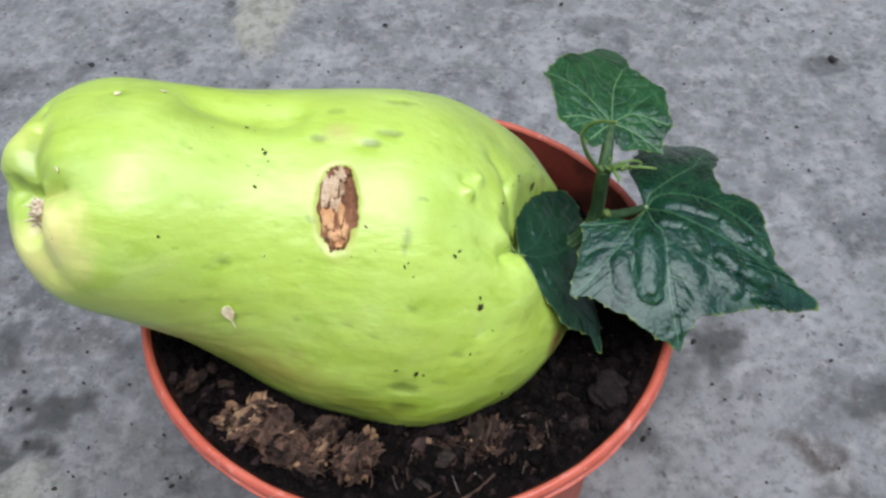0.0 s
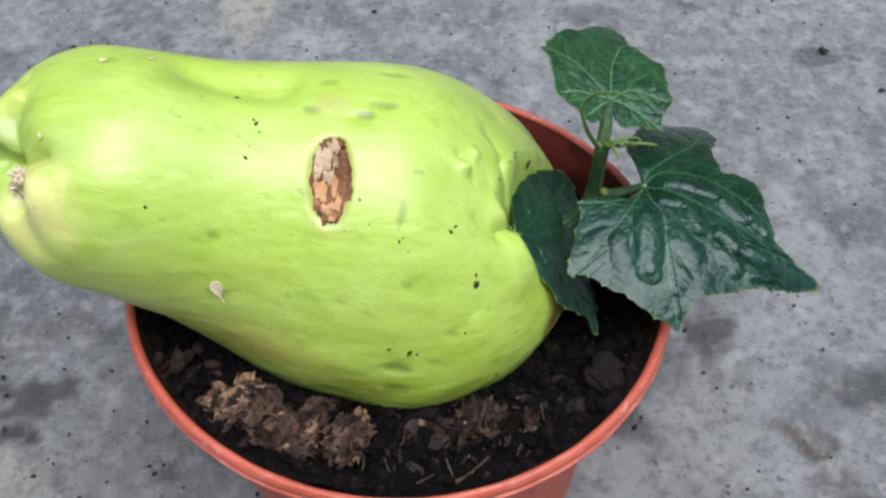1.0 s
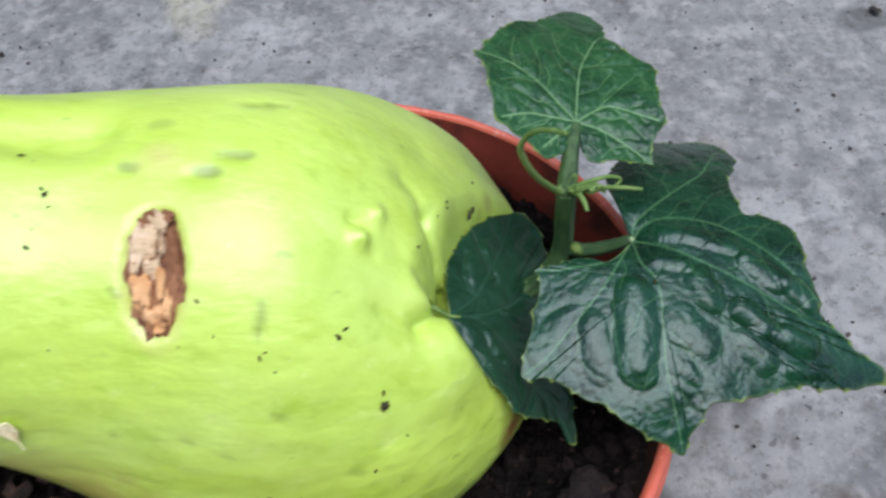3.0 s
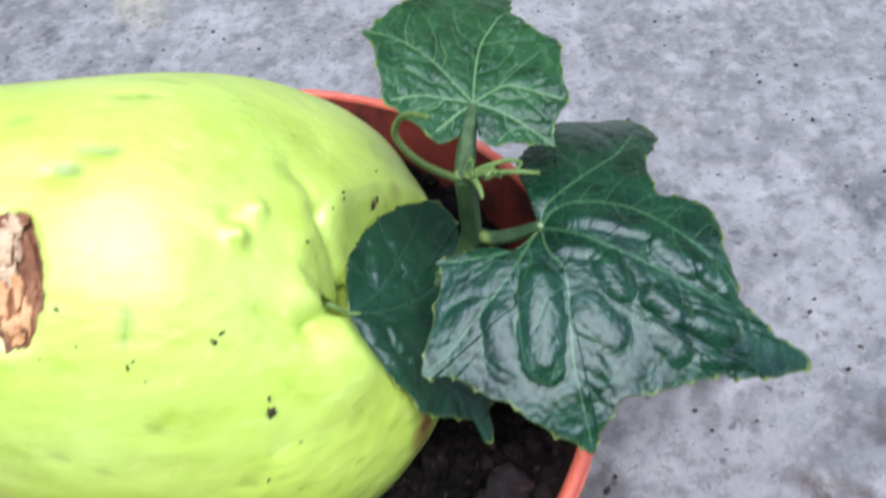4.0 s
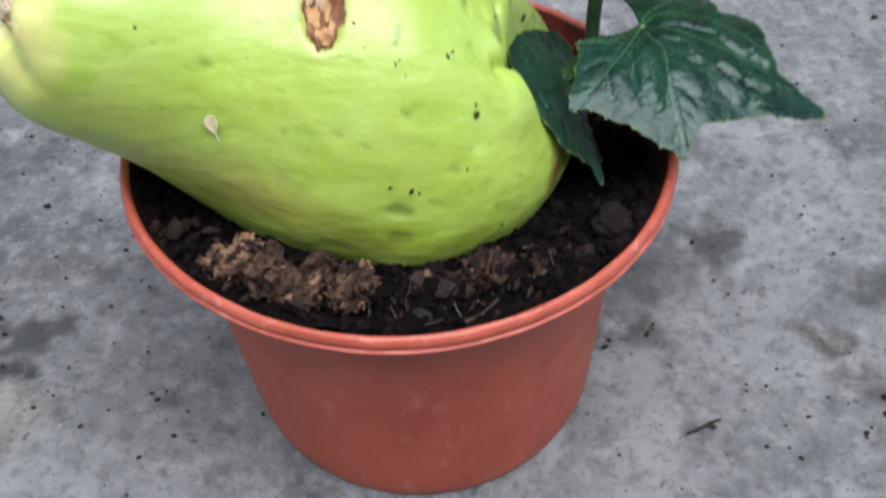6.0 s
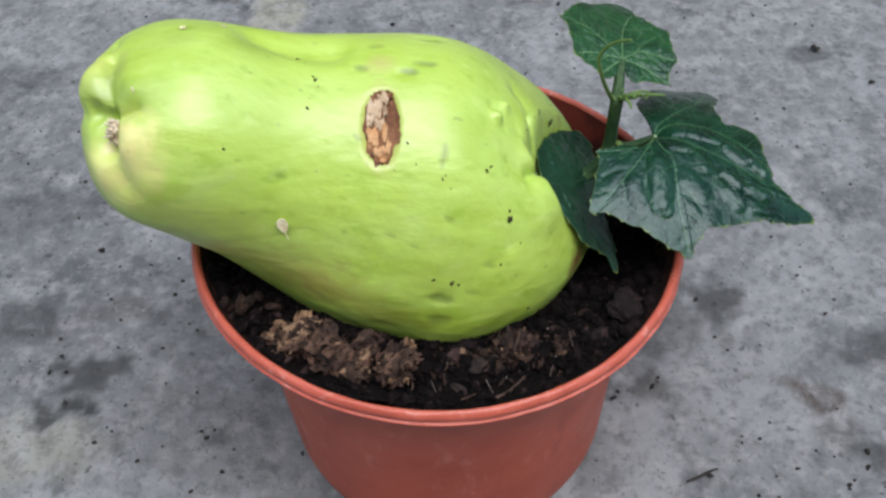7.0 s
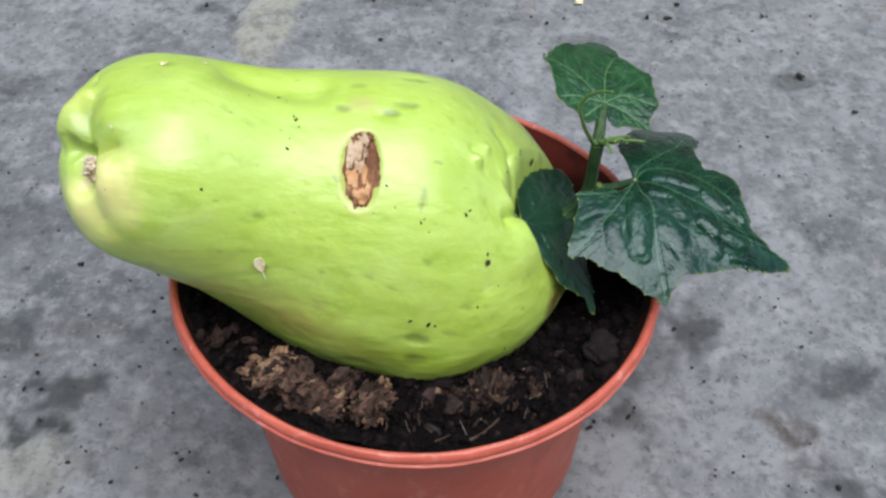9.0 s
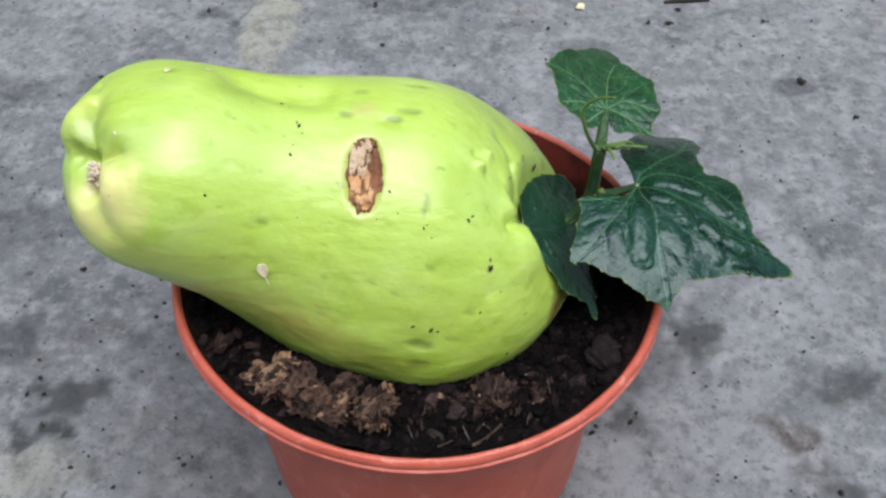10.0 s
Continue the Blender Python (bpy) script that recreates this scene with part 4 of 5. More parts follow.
def build_leaf(form, place, curve, centre, veins, fine, pucker, material, label, seed, blisters=(), funnel=0.0, tooth_high=0.5, quilt=0.0, n=620, m=84):
    """A lobed leaf: a bowed sheet (curve: slopes and bends) with sunken veins, puckers and toothed edge."""
    table = LEAF_FORMS[form]
    rim = smooth_line(table + table[:1], 0.2)
    arc = np.r_[0, np.cumsum(np.linalg.norm(np.diff(rim, axis=0), axis=1))]
    at = np.linspace(0, arc[-1], n)
    rim = np.stack([np.interp(at, arc, rim[:, k]) for k in range(2)], 1)
    area = 0.5 * np.sum(rim[:, 0] * np.roll(rim[:, 1], -1) - rim[:, 1] * np.roll(rim[:, 0], -1))
    mid = np.array(centre, float)
    tangent = np.gradient(rim, axis=0)
    out = np.stack([tangent[:, 1], -tangent[:, 0]], 1) * (1 if area > 0 else -1)
    out /= np.linalg.norm(out, axis=1, keepdims=True) + 1e-9
    tooth = (at / 5.2 + 0.35 * np.sin(at / 4.0 + seed)) % 1.0
    from_hub = np.clip(np.linalg.norm(rim - np.array(table[0]), axis=1) / 8 - 0.6, 0, 1)
    rim = rim + out * ((tooth_high * np.exp(-((tooth - 0.5) / 0.08) ** 2) + 0.14 * np.sin(at / 0.9 + seed)) * from_hub)[:, None]
    t = np.linspace(0.004, 1, m) ** 0.8
    flat = (mid + (rim - mid)[None] * t[:, None, None]).reshape(-1, 2)
    p2 = np.hstack([flat, np.zeros((len(flat), 1))])

    def lines(rows):
        return [[(x, y, 0) for x, y in smooth_line(row, 0.8)] for row in rows]

    main, small = lines(veins), lines(fine)
    # side veins off the main ones, fork by fork
    for k, line in enumerate(main):
        length = len(line) * 0.8
        for j, q in enumerate((0.22, 0.36, 0.5, 0.63, 0.75, 0.86)):
            i = min(int(q * len(line)), len(line) - 2)
            d = math.atan2(line[i + 1][1] - line[i][1], line[i + 1][0] - line[i][0])
            lr = 1 if (j + k) % 2 else -1
            ln = min(9.0, length * (1 - q) * 0.5)
            x, y, _ = line[i]
            small.append([(x, y, 0), (x + ln * 0.5 * math.cos(d + lr * 0.95), y + ln * 0.5 * math.sin(d + lr * 0.95), 0), (x + ln * math.cos(d + lr * 0.68), y + ln * math.sin(d + lr * 0.68), 0)])
    dm = np.min([to_line(p2, l) for l in main], axis=0)
    df = np.min([to_line(p2, l) for l in small], axis=0)
    x, y = p2[:, 0], p2[:, 1]
    dist = np.hypot(x, y)
    h = bowed(curve, x, y) - funnel * np.exp(-(dist / 4.5) ** 2)
    d = np.minimum(dm * 0.8, df)
    swell = np.clip(0.8 + 0.7 * field(p2, 9.0, seed, 2), 0.2, 1.5)
    h += pucker * (0.55 * (1 - np.exp(-(d / 0.8) ** 2)) + 0.12 * np.minimum(d, 4.0)) * swell
    h += quilt * np.abs(field(p2, 1.7, seed + 4, 2)) * np.clip(d / 0.8, 0, 1) + 0.05 * field(p2, 0.9, seed + 6, 2)
    for x0, y0, x1, y1, wide, high in blisters:
        e = np.clip(1 - (to_line(p2, [(x0, y0, 0), (x1, y1, 0)]) / (1.2 * wide) + 0.2 * field(p2, 3.0, seed + x0, 2)) ** 2, 0, 1)
        h += 0.72 * high * e
    edge = np.repeat(t, n)
    h += 0.4 * np.sin(np.tile(at, m) / 3.1 + seed) * edge ** 4
    me = mesh_from("leaf", np.stack([x, y, h], 1) / 1000, [f if area > 0 else f[::-1] for f in grid_faces(m, n)])
    add_values(me, "vein", np.maximum(np.exp(-(dm / (0.24 * (1.15 - 0.5 * np.clip(dist / 40, 0, 1)))) ** 2), 0.6 * np.exp(-(df / 0.2) ** 2)))
    add_values(me, "edge", np.clip((edge - 0.975) / 0.025, 0, 1) * (0.12 + 0.6 * np.exp(-((np.tile(tooth, m) - 0.5) / 0.14) ** 2)))
    ob = mesh_object("leaf", me, material, plant, label)
    ob.matrix_local = place
    thick = ob.modifiers.new("thickness", "SOLIDIFY")
    thick.thickness, thick.offset = 0.0003, -1
    # thin ribs along the main veins
    bmr = bmesh.new()
    for line in main:
        ring = []
        for i, (vx, vy, _) in enumerate(line):
            j = int(np.argmin((p2[:, 0] - vx) ** 2 + (p2[:, 1] - vy) ** 2))
            c = Vector((vx, vy, h[j])) / 1000
            nx, ny, _ = line[min(i + 1, len(line) - 1)]
            lx, ly, _ = line[max(i - 1, 0)]
            way = Vector((nx - lx, ny - ly, 0)).normalized()
            o = Vector((-way.y, way.x, 0))
            w = 0.00012 * (1 - 0.75 * i / len(line))
            ring.append([bmr.verts.new(c + o * w * math.cos(q) + Vector((0, 0, 1)) * w * 0.8 * math.sin(q)) for q in (0, 1.05, 2.1, 3.14, 4.2, 5.2)])
        for ra, rb in zip(ring[:-1], ring[1:]):
            for q in range(6):
                bmr.faces.new((ra[q], ra[(q + 1) % 6], rb[(q + 1) % 6], rb[q]))
    bm_object("vein", bmr, VEIN, ob)
    return ob


VEIN = stem_green("leaf_vein", lin(84, 122, 84), lin(66, 104, 70))
BROAD_VEINS = [[(0, -0.6), (5.3, -3.2), (12.2, -6.9), (19.8, -11.1), (25.7, -14.5), (31.8, -16.7), (37.0, -20.1), (41.0, -22.6)],
               [(0, -0.6), (2.7, 2.5), (8.8, 3.1), (15.2, 1.5), (20.3, -1.5), (25.2, -5.8), (28.3, -9.7), (30.3, -13.3)],
               [(0, -0.6), (0.8, 2.8), (5.5, 7.1), (12.0, 12.9), (15.6, 16.4), (20.2, 24.6), (22.9, 25.4)],
               [(0, -0.6), (0.5, -6.1), (2.9, -10.1), (3.1, -17.3), (3.0, -23.7), (3.9, -29.8), (5.0, -35.6)],
               [(0, -0.6), (-3.6, -6.8), (-7.5, -12.2), (-12.7, -17.9), (-16.5, -21.7), (-20.2, -24.0)],
               [(0, -0.6), (-3.5, -4.8), (-7.7, -6.4), (-14.1, -6.9), (-17.6, -6.8)]]
BROAD_FINE = [[(15.6, 16.4), (13.7, 23.7), (10.3, 29.2)], [(9.7, 10.6), (5.4, 15.7), (4.1, 21.8)], [(10.6, 2.4), (15.4, 9.1), (20.2, 11.6)], [(15.2, 1.5), (19.4, 4.5), (22.8, 4.7)],
              [(20.3, -1.5), (24.9, 2.9), (28.8, 2.7)], [(24.4, -5.0), (27.9, -1.5), (29.6, -2.5)], [(-4.4, -8.7), (-4.8, -15.1), (-4.8, -21.0), (-4.0, -25.4), (-1.1, -27.0), (1.2, -25.2)],
              [(-8.0, -12.6), (-11.0, -16.3), (-11.1, -21.3), (-9.6, -24.6), (-7.0, -25.7)], [(2.9, -20.6), (6.3, -21.5), (9.6, -23.5), (11.8, -22.3)], [(12.2, -6.9), (13.1, -14.0), (12.8, -19.1), (11.8, -22.3)],
              [(19.8, -11.1), (22.8, -15.5), (22.0, -18.3)], [(14.6, -16.6), (16.8, -20.7), (20.9, -23.8)], [(25.7, -14.5), (29.7, -18.6), (29.8, -21.0)], [(2.9, -25.3), (6.7, -26.9), (8.7, -29.2)]]
BLISTERS = ((-1.3, -12.2, -1.7, -23.9, 3.1, 1.3), (10.0, -9.8, 11.3, -12.9, 2.4, 1.5), (16.6, -15.0, 20.3, -17.7, 1.9, 1.5), (23.7, -19.0, 27.6, -20.3, 1.9, 1.6), (4.8, 0.4, 16.4, -3.0, 1.7, 0.9),
            (19.2, -5.8, 23.3, -9.1, 2.1, 1.3), (26.3, -10.3, 28.8, -12.3, 2.1, 1.6), (6.2, -17.3, 9.4, -20.3, 2.9, 0.6), (16.9, -19.9, 19.3, -22.7, 2.1, 0.8), (-8.7, -17.4, -7.8, -24.0, 2.2, 0.45),
            (4.9, -27.2, 6.3, -25.8, 2.2, 0.35), (3.2, -6.0, 8.1, -7.2, 1.2, 0.6), (24.0, -24.3, 30.8, -24.2, 1.1, 0.7))
build_leaf("broad", pose(0.0618, 0.0016, 0.1340), (0.0044, -0.0358, -0.00425, 0.0003, -0.0102), (2.4, -10.1), BROAD_VEINS, BROAD_FINE, 0.22, LEAF_OLD,
           "broad glossy dark green leaf with raised puckers", 2.0, BLISTERS, funnel=1.9, n=760, m=96)
UPPER_VEINS = [[(0, 0), (0.6, 5.8), (1.8, 12.5), (3.7, 17.6), (5.4, 22.0), (6.9, 24.5)], [(0, 0), (-2.9, 3.5), (-6.0, 7.3), (-10.1, 10.4), (-13.7, 11.4), (-16.4, 11.1)], [(0, 0), (-4.0, 0.3), (-8.4, 0.2), (-12.8, -1.4)],
               [(0, 0), (-3.2, -2.8), (-6.0, -5.7)], [(0, 0), (3.4, 2.6), (6.3, 3.9), (9.9, 2.8), (14.5, 1.0)], [(0, 0), (4.1, -1.1), (8.5, -3.9), (12.3, -7.1)]]
UPPER_FINE = [[(1.8, 12.8), (6.9, 14.3), (11.3, 15.0)], [(3.4, 2.6), (8.4, 8.2), (11.5, 11.4)], [(-6.0, 7.3), (-5.5, 12.5), (-6.9, 18.4)], [(-6.0, 7.3), (-10.1, 7.2), (-12.7, 5.8)], [(1.6, 11.8), (-1.7, 16.5), (-2.5, 24.0)],
              [(4.5, 19.5), (7.7, 19.5), (9.7, 19.0)], [(6.3, 3.9), (10.1, -0.4), (11.8, -2.5)], [(-4.0, 0.3), (-8.5, -2.1), (-10.6, -3.4)], [(8.5, -3.9), (5.7, -4.6), (3.8, -6.4)], [(-10.1, 10.4), (-10.6, 13.8), (-9.7, 19.0)]]
build_leaf("upper", pose(0.0517, 0.0138, 0.1498), (-0.2301, 0.1972, 0.0074, -0.0012, -0.0107), (0.0, 2.5), UPPER_VEINS, UPPER_FINE, 0.6, LEAF_YOUNG,
           "young mid-green lobed leaf with pale veins", 5.0, quilt=0.24, tooth_high=0.35)
LOWER_VEINS = [[(0.3, -0.2), (5.5, 1.0), (10.3, -2.5), (15.1, -7.5), (19.5, -11.0), (21.8, -14.5)], [(0.3, -0.2), (4.5, 4.8), (8.1, 12.5), (10.9, 20.7), (12.3, 27.1)], [(0.3, -0.2), (3.8, -4.5), (8.0, -9.3), (11.0, -13.4)],
               [(0.3, -0.2), (6.3, 2.2), (12.7, 7.6), (18.1, 16.6)]]
LOWER_FINE = [[(10.3, -2.5), (14.3, -1.0), (18.1, -0.6)], [(5.4, 3.5), (3.6, 8.9), (2.9, 14.4)], [(8.1, 12.5), (12.8, 17.8), (16.3, 24.3)], [(15.1, -7.5), (14.1, -10.6), (13.1, -13.2)]]
build_leaf("lower", pose(*LOWER_HUB), LOWER_CURVE, (10.0, 5.0), LOWER_VEINS, LOWER_FINE, 0.7, LEAF_LOW,
           "dark green leaf pressed against the sprouting end", 8.0, ((5.0, 9.0, 8.0, 16.0, 2.6, 0.8), (7.5, -1.5, 12.5, -5.5, 1.8, 0.7), (11.0, 12.0, 13.5, 18.0, 2.0, 0.6), (4.5, -3.0, 8.5, -7.5, 1.6, 0.5)), quilt=0.15, tooth_high=0.6, n=480, m=64)
tube("stem", mm((29, -8, 116), (36, -3, 115), (44, 1, 118), (48.4, 2.8, 122.5), (49.8, 3.8, 128), (49.8, 4.2, 134.5), (49.7, 3.8, 140), (49.6, 3.4, 144.4)),
     [0.0020, 0.0019, 0.0018, 0.0018, 0.0017, 0.0017, 0.0017, 0.0017], STEM, plant, "ridged green stem", sides=30, ridge=0.12)
tube("petiole", mm((49.6, 3.2, 143.8), (50.2, 6.6, 147.0), (50.9, 10.4, 148.8), (51.7, 13.7, 149.4)), [0.0018, 0.0015, 0.0013, 0.0010], STEM, plant, sides=20, ridge=0.1)
tube("petiole", mm((50.2, 3.8, 127.4), (53.6, 3.0, 127.2), (57.8, 2.2, 129.2), (61.6, 1.6, 132.0)), [0.0015, 0.0013, 0.0012, 0.0009], STEM, plant, sides=16, ridge=0.1)
tube("petiole", mm((25.5, -10.6, 131), (26.8, -11.0, 130.6), (28.6, -10.9, 128.2), (30.6, -10.6, 127.2)), [0.0005, 0.00045, 0.0004, 0.0002], TENDRIL, plant, sides=10)
for name, size, spot, label in (("nub", 0.0026, (0.0523, 0.0026, 0.1284), "pale bud at the foot of the leaf stalk"), ("leaf_hub", 0.0015, (0.0517, 0.0136, 0.1494), "whitish hub where the veins meet"),
                                ("leaf_hub", 0.0012, (0.0618, 0.0014, 0.1323), "whitish hub where the veins meet")):
    nub = lump_mesh(name, size, 6, (1, 0.9, 0.8), 2, 0.35)
    nub.transform(Matrix.Translation(spot))
    mesh_object(name, nub, NUB if name == "nub" else PALE_HUB, plant, label)
tube("tendril", mm((49.0, 3.6, 143.4), (47.0, 1.3, 147.6), (44.0, -2.2, 154.7), (41.9, -4.5, 161), (41.0, -5.0, 165), (42.1, -6.2, 169), (44.0, -9.2, 173), (46.4, -12.8, 176)),
     [0.0006, 0.0006, 0.00055, 0.0005, 0.00048, 0.00044, 0.0004, 0.00034], TENDRIL, plant, "thin curling green tendril with a pale tip", sides=10)
tube("tendril", mm((50.2, 3.2, 144.4), (54.0, 1.6, 147.0), (58.0, 0.2, 148.6), (61.3, -0.5, 148.8)), [0.0006, 0.00045, 0.0004, 0.0003], TENDRIL, plant, sides=8)
tube("tendril", mm((50.2, 2.6, 145.2), (51.2, 0.6, 146.8), (51.9, -1.4, 147.2), (52.3, -2.9, 146.6)), [0.0006, 0.0005, 0.00045, 0.0003], TENDRIL, plant, sides=8)
tube("tendril", mm((50.4, 3.8, 144.6), (54.0, 4.0, 146.2), (57.0, 4.8, 146.0), (58.8, 5.0, 144.8), (57.2, 3.6, 144.2)), [0.0005, 0.0004, 0.00036, 0.00032, 0.0002], TENDRIL, plant, sides=8)
for k, (x, y, z, length, spin, tilt) in enumerate(((51.4, 1.4, 146.2, 5.0, -14, -30), (52.8, 2.0, 146.6, 4.6, 8, -18), (50.4, 3.8, 146.0, 4.0, 60, -40), (50.8, 1.6, 146.8, 4.2, -50, -50),
                                                   (54.6, 1.2, 147.8, 4.6, -10, -24), (48.8, 2.8, 145.0, 3.0, 150, -35))):
    bud = flake_mesh("bud", length / 1000, length * 0.36 / 1000, 0.0006, 20 + k)
    bud.transform(pose(x / 1000, y / 1000, z / 1000, 20 * k, tilt, spin))
    mesh_object("bud", bud, TENDRIL, plant, "tiny folded pale green bud")


# ---- bits lying on the fruit
def crumb_on_fruit(x, y, z, size, seed, squash=(1, 0.8, 0.5)):
    place, normal = on_fruit(x, y, z)
    me = lump_mesh("soil_crumb", size * 0.52 / 1000, seed, (squash[0], squash[1], squash[2] * 0.6), 3, 1.0)
    for v in me.vertices:
        v.co *= 1 + 0.9 * noise.fractal(v.co.normalized() * 3.2 + Vector((seed, 2 * seed, 0)), 0.6, 2, 3)
    ob = mesh_object("soil_crumb", me, CRUMB, None, "tiny black soil crumb stuck to the fruit")
    ob.matrix_world = turned(place + normal * size * 0.00018, normal, AXIS, seed * 57)
    return tagged(ob, category="soil", group="crumbs on the fruit")


CRUMBS = ((-30.2, -8.1, 162.4, 1.5), (-30.9, -7.2, 162.6, 1), (-31.8, -16.2, 159.7, 1.4), (18.2, -29.8, 133, 3.2), (18.2, -28.4, 134.6, 1.4), (12.2, -23.9, 144.6, 2),
          (13.4, -22.8, 145, 1.4), (1.2, -28, 146.2, 1.2), (-7.3, -22, 153, 1.4), (-1.6, -40.5, 121.8, 1.6), (3.4, -40.6, 120.6, 2), (5, -40.6, 119.6, 1),
          (24.7, -5.6, 142, 1.4), (16.2, -36.8, 122.8, 1.1), (-50.8, -29.6, 159.3, 1.2), (-35.1, -0.4, 164.5, 1.3), (35.9, 7.6, 131, 2.6), (36.6, 9.2, 130.6, 2.0), (29.3, 5.9, 137.6, 1.0), (33.3, 16.2, 131.8, 1.0),
          (24.3, -36.9, 103.6, 1.4), (29.1, 7, 138.1, 1))
SPECKS = ((2, -27.4, 146.8, 0.9), (-5.2, -25.9, 149.4, 0.8), (22, -33, 126.5, 0.8), (-29.4, -10, 161.8, 0.6), (-31.4, -13.6, 160.8, 0.5), (-33, -1.6, 164, 0.6),
          (-42, -5, 166.6, 0.6), (-29.6, -29.5, 150.8, 0.7), (-10.6, -27, 148.4, 0.6), (3.2, -29.6, 144.4, 0.6), (28, 3, 139.2, 0.7), (20, -36.6, 118, 0.6),
          (-72, -30.2, 160, 0.6))
rng = random.Random(19)
for k, (x, y, z, size) in enumerate(CRUMBS + SPECKS):
    crumb_on_fruit(x, y, z, size, k + 1, (1, rng.uniform(0.4, 0.8), rng.uniform(0.4, 0.6)))


def husk_on_fruit(x, y, z, length, width, spin, seed):
    place, normal = on_fruit(x, y, z)
    ob = mesh_object("husk_flake", flake_mesh("husk_flake", length / 1000, width / 1000, 0.0002, seed), HUSK, None, "thin pale papery husk flake on the fruit")
    ob.matrix_world = turned(place + normal * 0.0005, normal, AXIS, spin)
    return tagged(ob, category="husk")


def husk_scale(x, y, z, length, width, spin):
    """A thin pointed scale, cupped, with a raised rim."""
    place, normal = on_fruit(x, y, z)
    m, verts, n, k = turned(place + normal * 0.0003, normal, AXIS, spin), [], 25, 9
    for side in (0.0, 0.00018):
        for i in range(n):
            u = i / (n - 1)
            w = width / 2 * min(1.0, math.sin(math.pi * min(1.0, u * 1.35 + 0.08) ** 0.8) + 0.10 * (1 - u))
            w = max(w, width * 0.035) * (1 if u < 0.97 else 0.4)
            for j in range(k):
                v = 2 * j / (k - 1) - 1
                verts.append(m @ Vector(((u - 0.45) * length, v * w + 0.12 * length * (u - 0.3) ** 2, 0.0002 + side + 0.0007 * v * v * w / width + 0.0008 * u * u)))
    faces = grid_faces(n, k) + [tuple(n * k + q for q in reversed(f)) for f in grid_faces(n, k)]
    loop = list(range(k)) + [i * k + k - 1 for i in range(1, n)] + [(n - 1) * k + j for j in range(k - 2, -1, -1)] + [i * k for i in range(n - 2, 0, -1)]
    faces += [(b, a, n * k + a, n * k + b) for a, b in zip(loop, loop[1:] + loop[:1])]
    ob = mesh_object("husk_flake", mesh_from("husk_flake", verts, faces), HUSK, None, "thin pale pointed papery scale on the fruit")
    return tagged(ob, category="husk")


husk_scale(-39.3, -34.4, 136.6, 0.0064, 0.0028, -62)
husk_on_fruit(-62.6, 0.4, 172, 2.0, 0.9, 10, 32)
husk_on_fruit(-71.0, -19.2, 168.4, 2.0, 0.5, -50, 33)
husk_on_fruit(-53.5, 2.4, 170.5, 1.8, 0.6, 0, 34)


# ---- wood chips, twigs and stones on the soil
def wood_chip(x, y, lift, length, width, thick, tilt, roll, spin, seed, label):
    kind = ROTTEN if label.startswith(("dark", "dull")) else PALE_WOOD if label.startswith(("tan", "pale")) else WOOD
    ob = mesh_object("wood_chip", flake_mesh("wood_chip", length / 1000, width / 1000, thick / 1000, seed), kind, None, label, smooth=False)
    ob.matrix_world = pose(x / 1000, (y - 2) / 1000, soil_height(x / 1000, y / 1000) + lift / 1000, roll, tilt, spin)
    return tagged(ob, category="wood chip", group="wood chips on the soil")


def wood_chunk(x, y, lift, size, seed, squash, spin, material, label):
    """A matted chunk of rotten wood: a dark torn core under many layered, splintered flakes."""
    ob = mesh_object("wood_chunk", lump_mesh("wood_chunk", size * 0.78 / 1000, seed, squash, 4, 0.5), PITH, None, label, smooth=False)
    ob.matrix_world = pose(x / 1000, (y - 2) / 1000, soil_height(x / 1000, y / 1000) + lift / 1000, 0, 0, spin)
    r = random.Random(seed)
    count = int(12 + size * 2.6)
    for k in range(count):
        a, h = k * 2.39996, 1 - 1.05 * (k + 0.5) / count
        d = Vector((math.cos(a) * math.sqrt(1 - h * h), math.sin(a) * math.sqrt(1 - h * h), h))
        normal = Vector((d.x / squash[0], d.y / squash[1], d.z / squash[2])).normalized()
        spot = Vector((d.x * squash[0], d.y * squash[1], d.z * squash[2])) * size * 0.00046 * r.uniform(0.9, 1.1)
        l = r.uniform(0.3, 0.78) * min(size, 10.5)
        me = flake_mesh("flake", l * 1.12 / 1000, l * r.uniform(0.2, 0.46) / 1000, r.uniform(0.3, 0.7) / 1000, seed * 50 + k)
        m = turned(spot, normal, (1, 0.25, -0.1), r.gauss(0, 38)) @ pose(0, 0, 0, r.gauss(0, 22), r.gauss(-12, 20), 0)
        me.transform(m)
        mesh_object("flake", me, WOOD if r.random() < 0.25 else material, ob, smooth=False)
    return tagged(ob, category="wood chip", group="wood chips on the soil")


PILE = ((-43.5, -44.2, 2.0, 12, (1, 0.55, 0.34), -14), (-38, -43, 3.6, 12.5, (1, 0.8, 0.5), 30), (-31, -48.5, 2.8, 13.5, (1, 0.8, 0.48), -20), (-25, -53, 2.2, 11, (1, 0.7, 0.45), -10), (-21.5, -48, 1.6, 8, (1, 0.6, 0.5), 40), (-12.5, -53, 3.0, 11.5, (0.8, 1, 0.6), 10), (-9.5, -51, 2.6, 8, (0.7, 1, 0.6), -12))
CLUMPS = ((-19.5, -42.5, 0.8, 8, (1, 0.5, 0.4), 10), (6, -48.5, 0.6, 7, (0.55, 1, 0.5), 10), (13, -47, 0.6, 9.5, (1, 0.7, 0.45), 5), (20.5, -46, 1, 11, (0.9, 0.9, 0.42), 60), (33, -46, 0.4, 6, (0.6, 1, 0.5), 0))
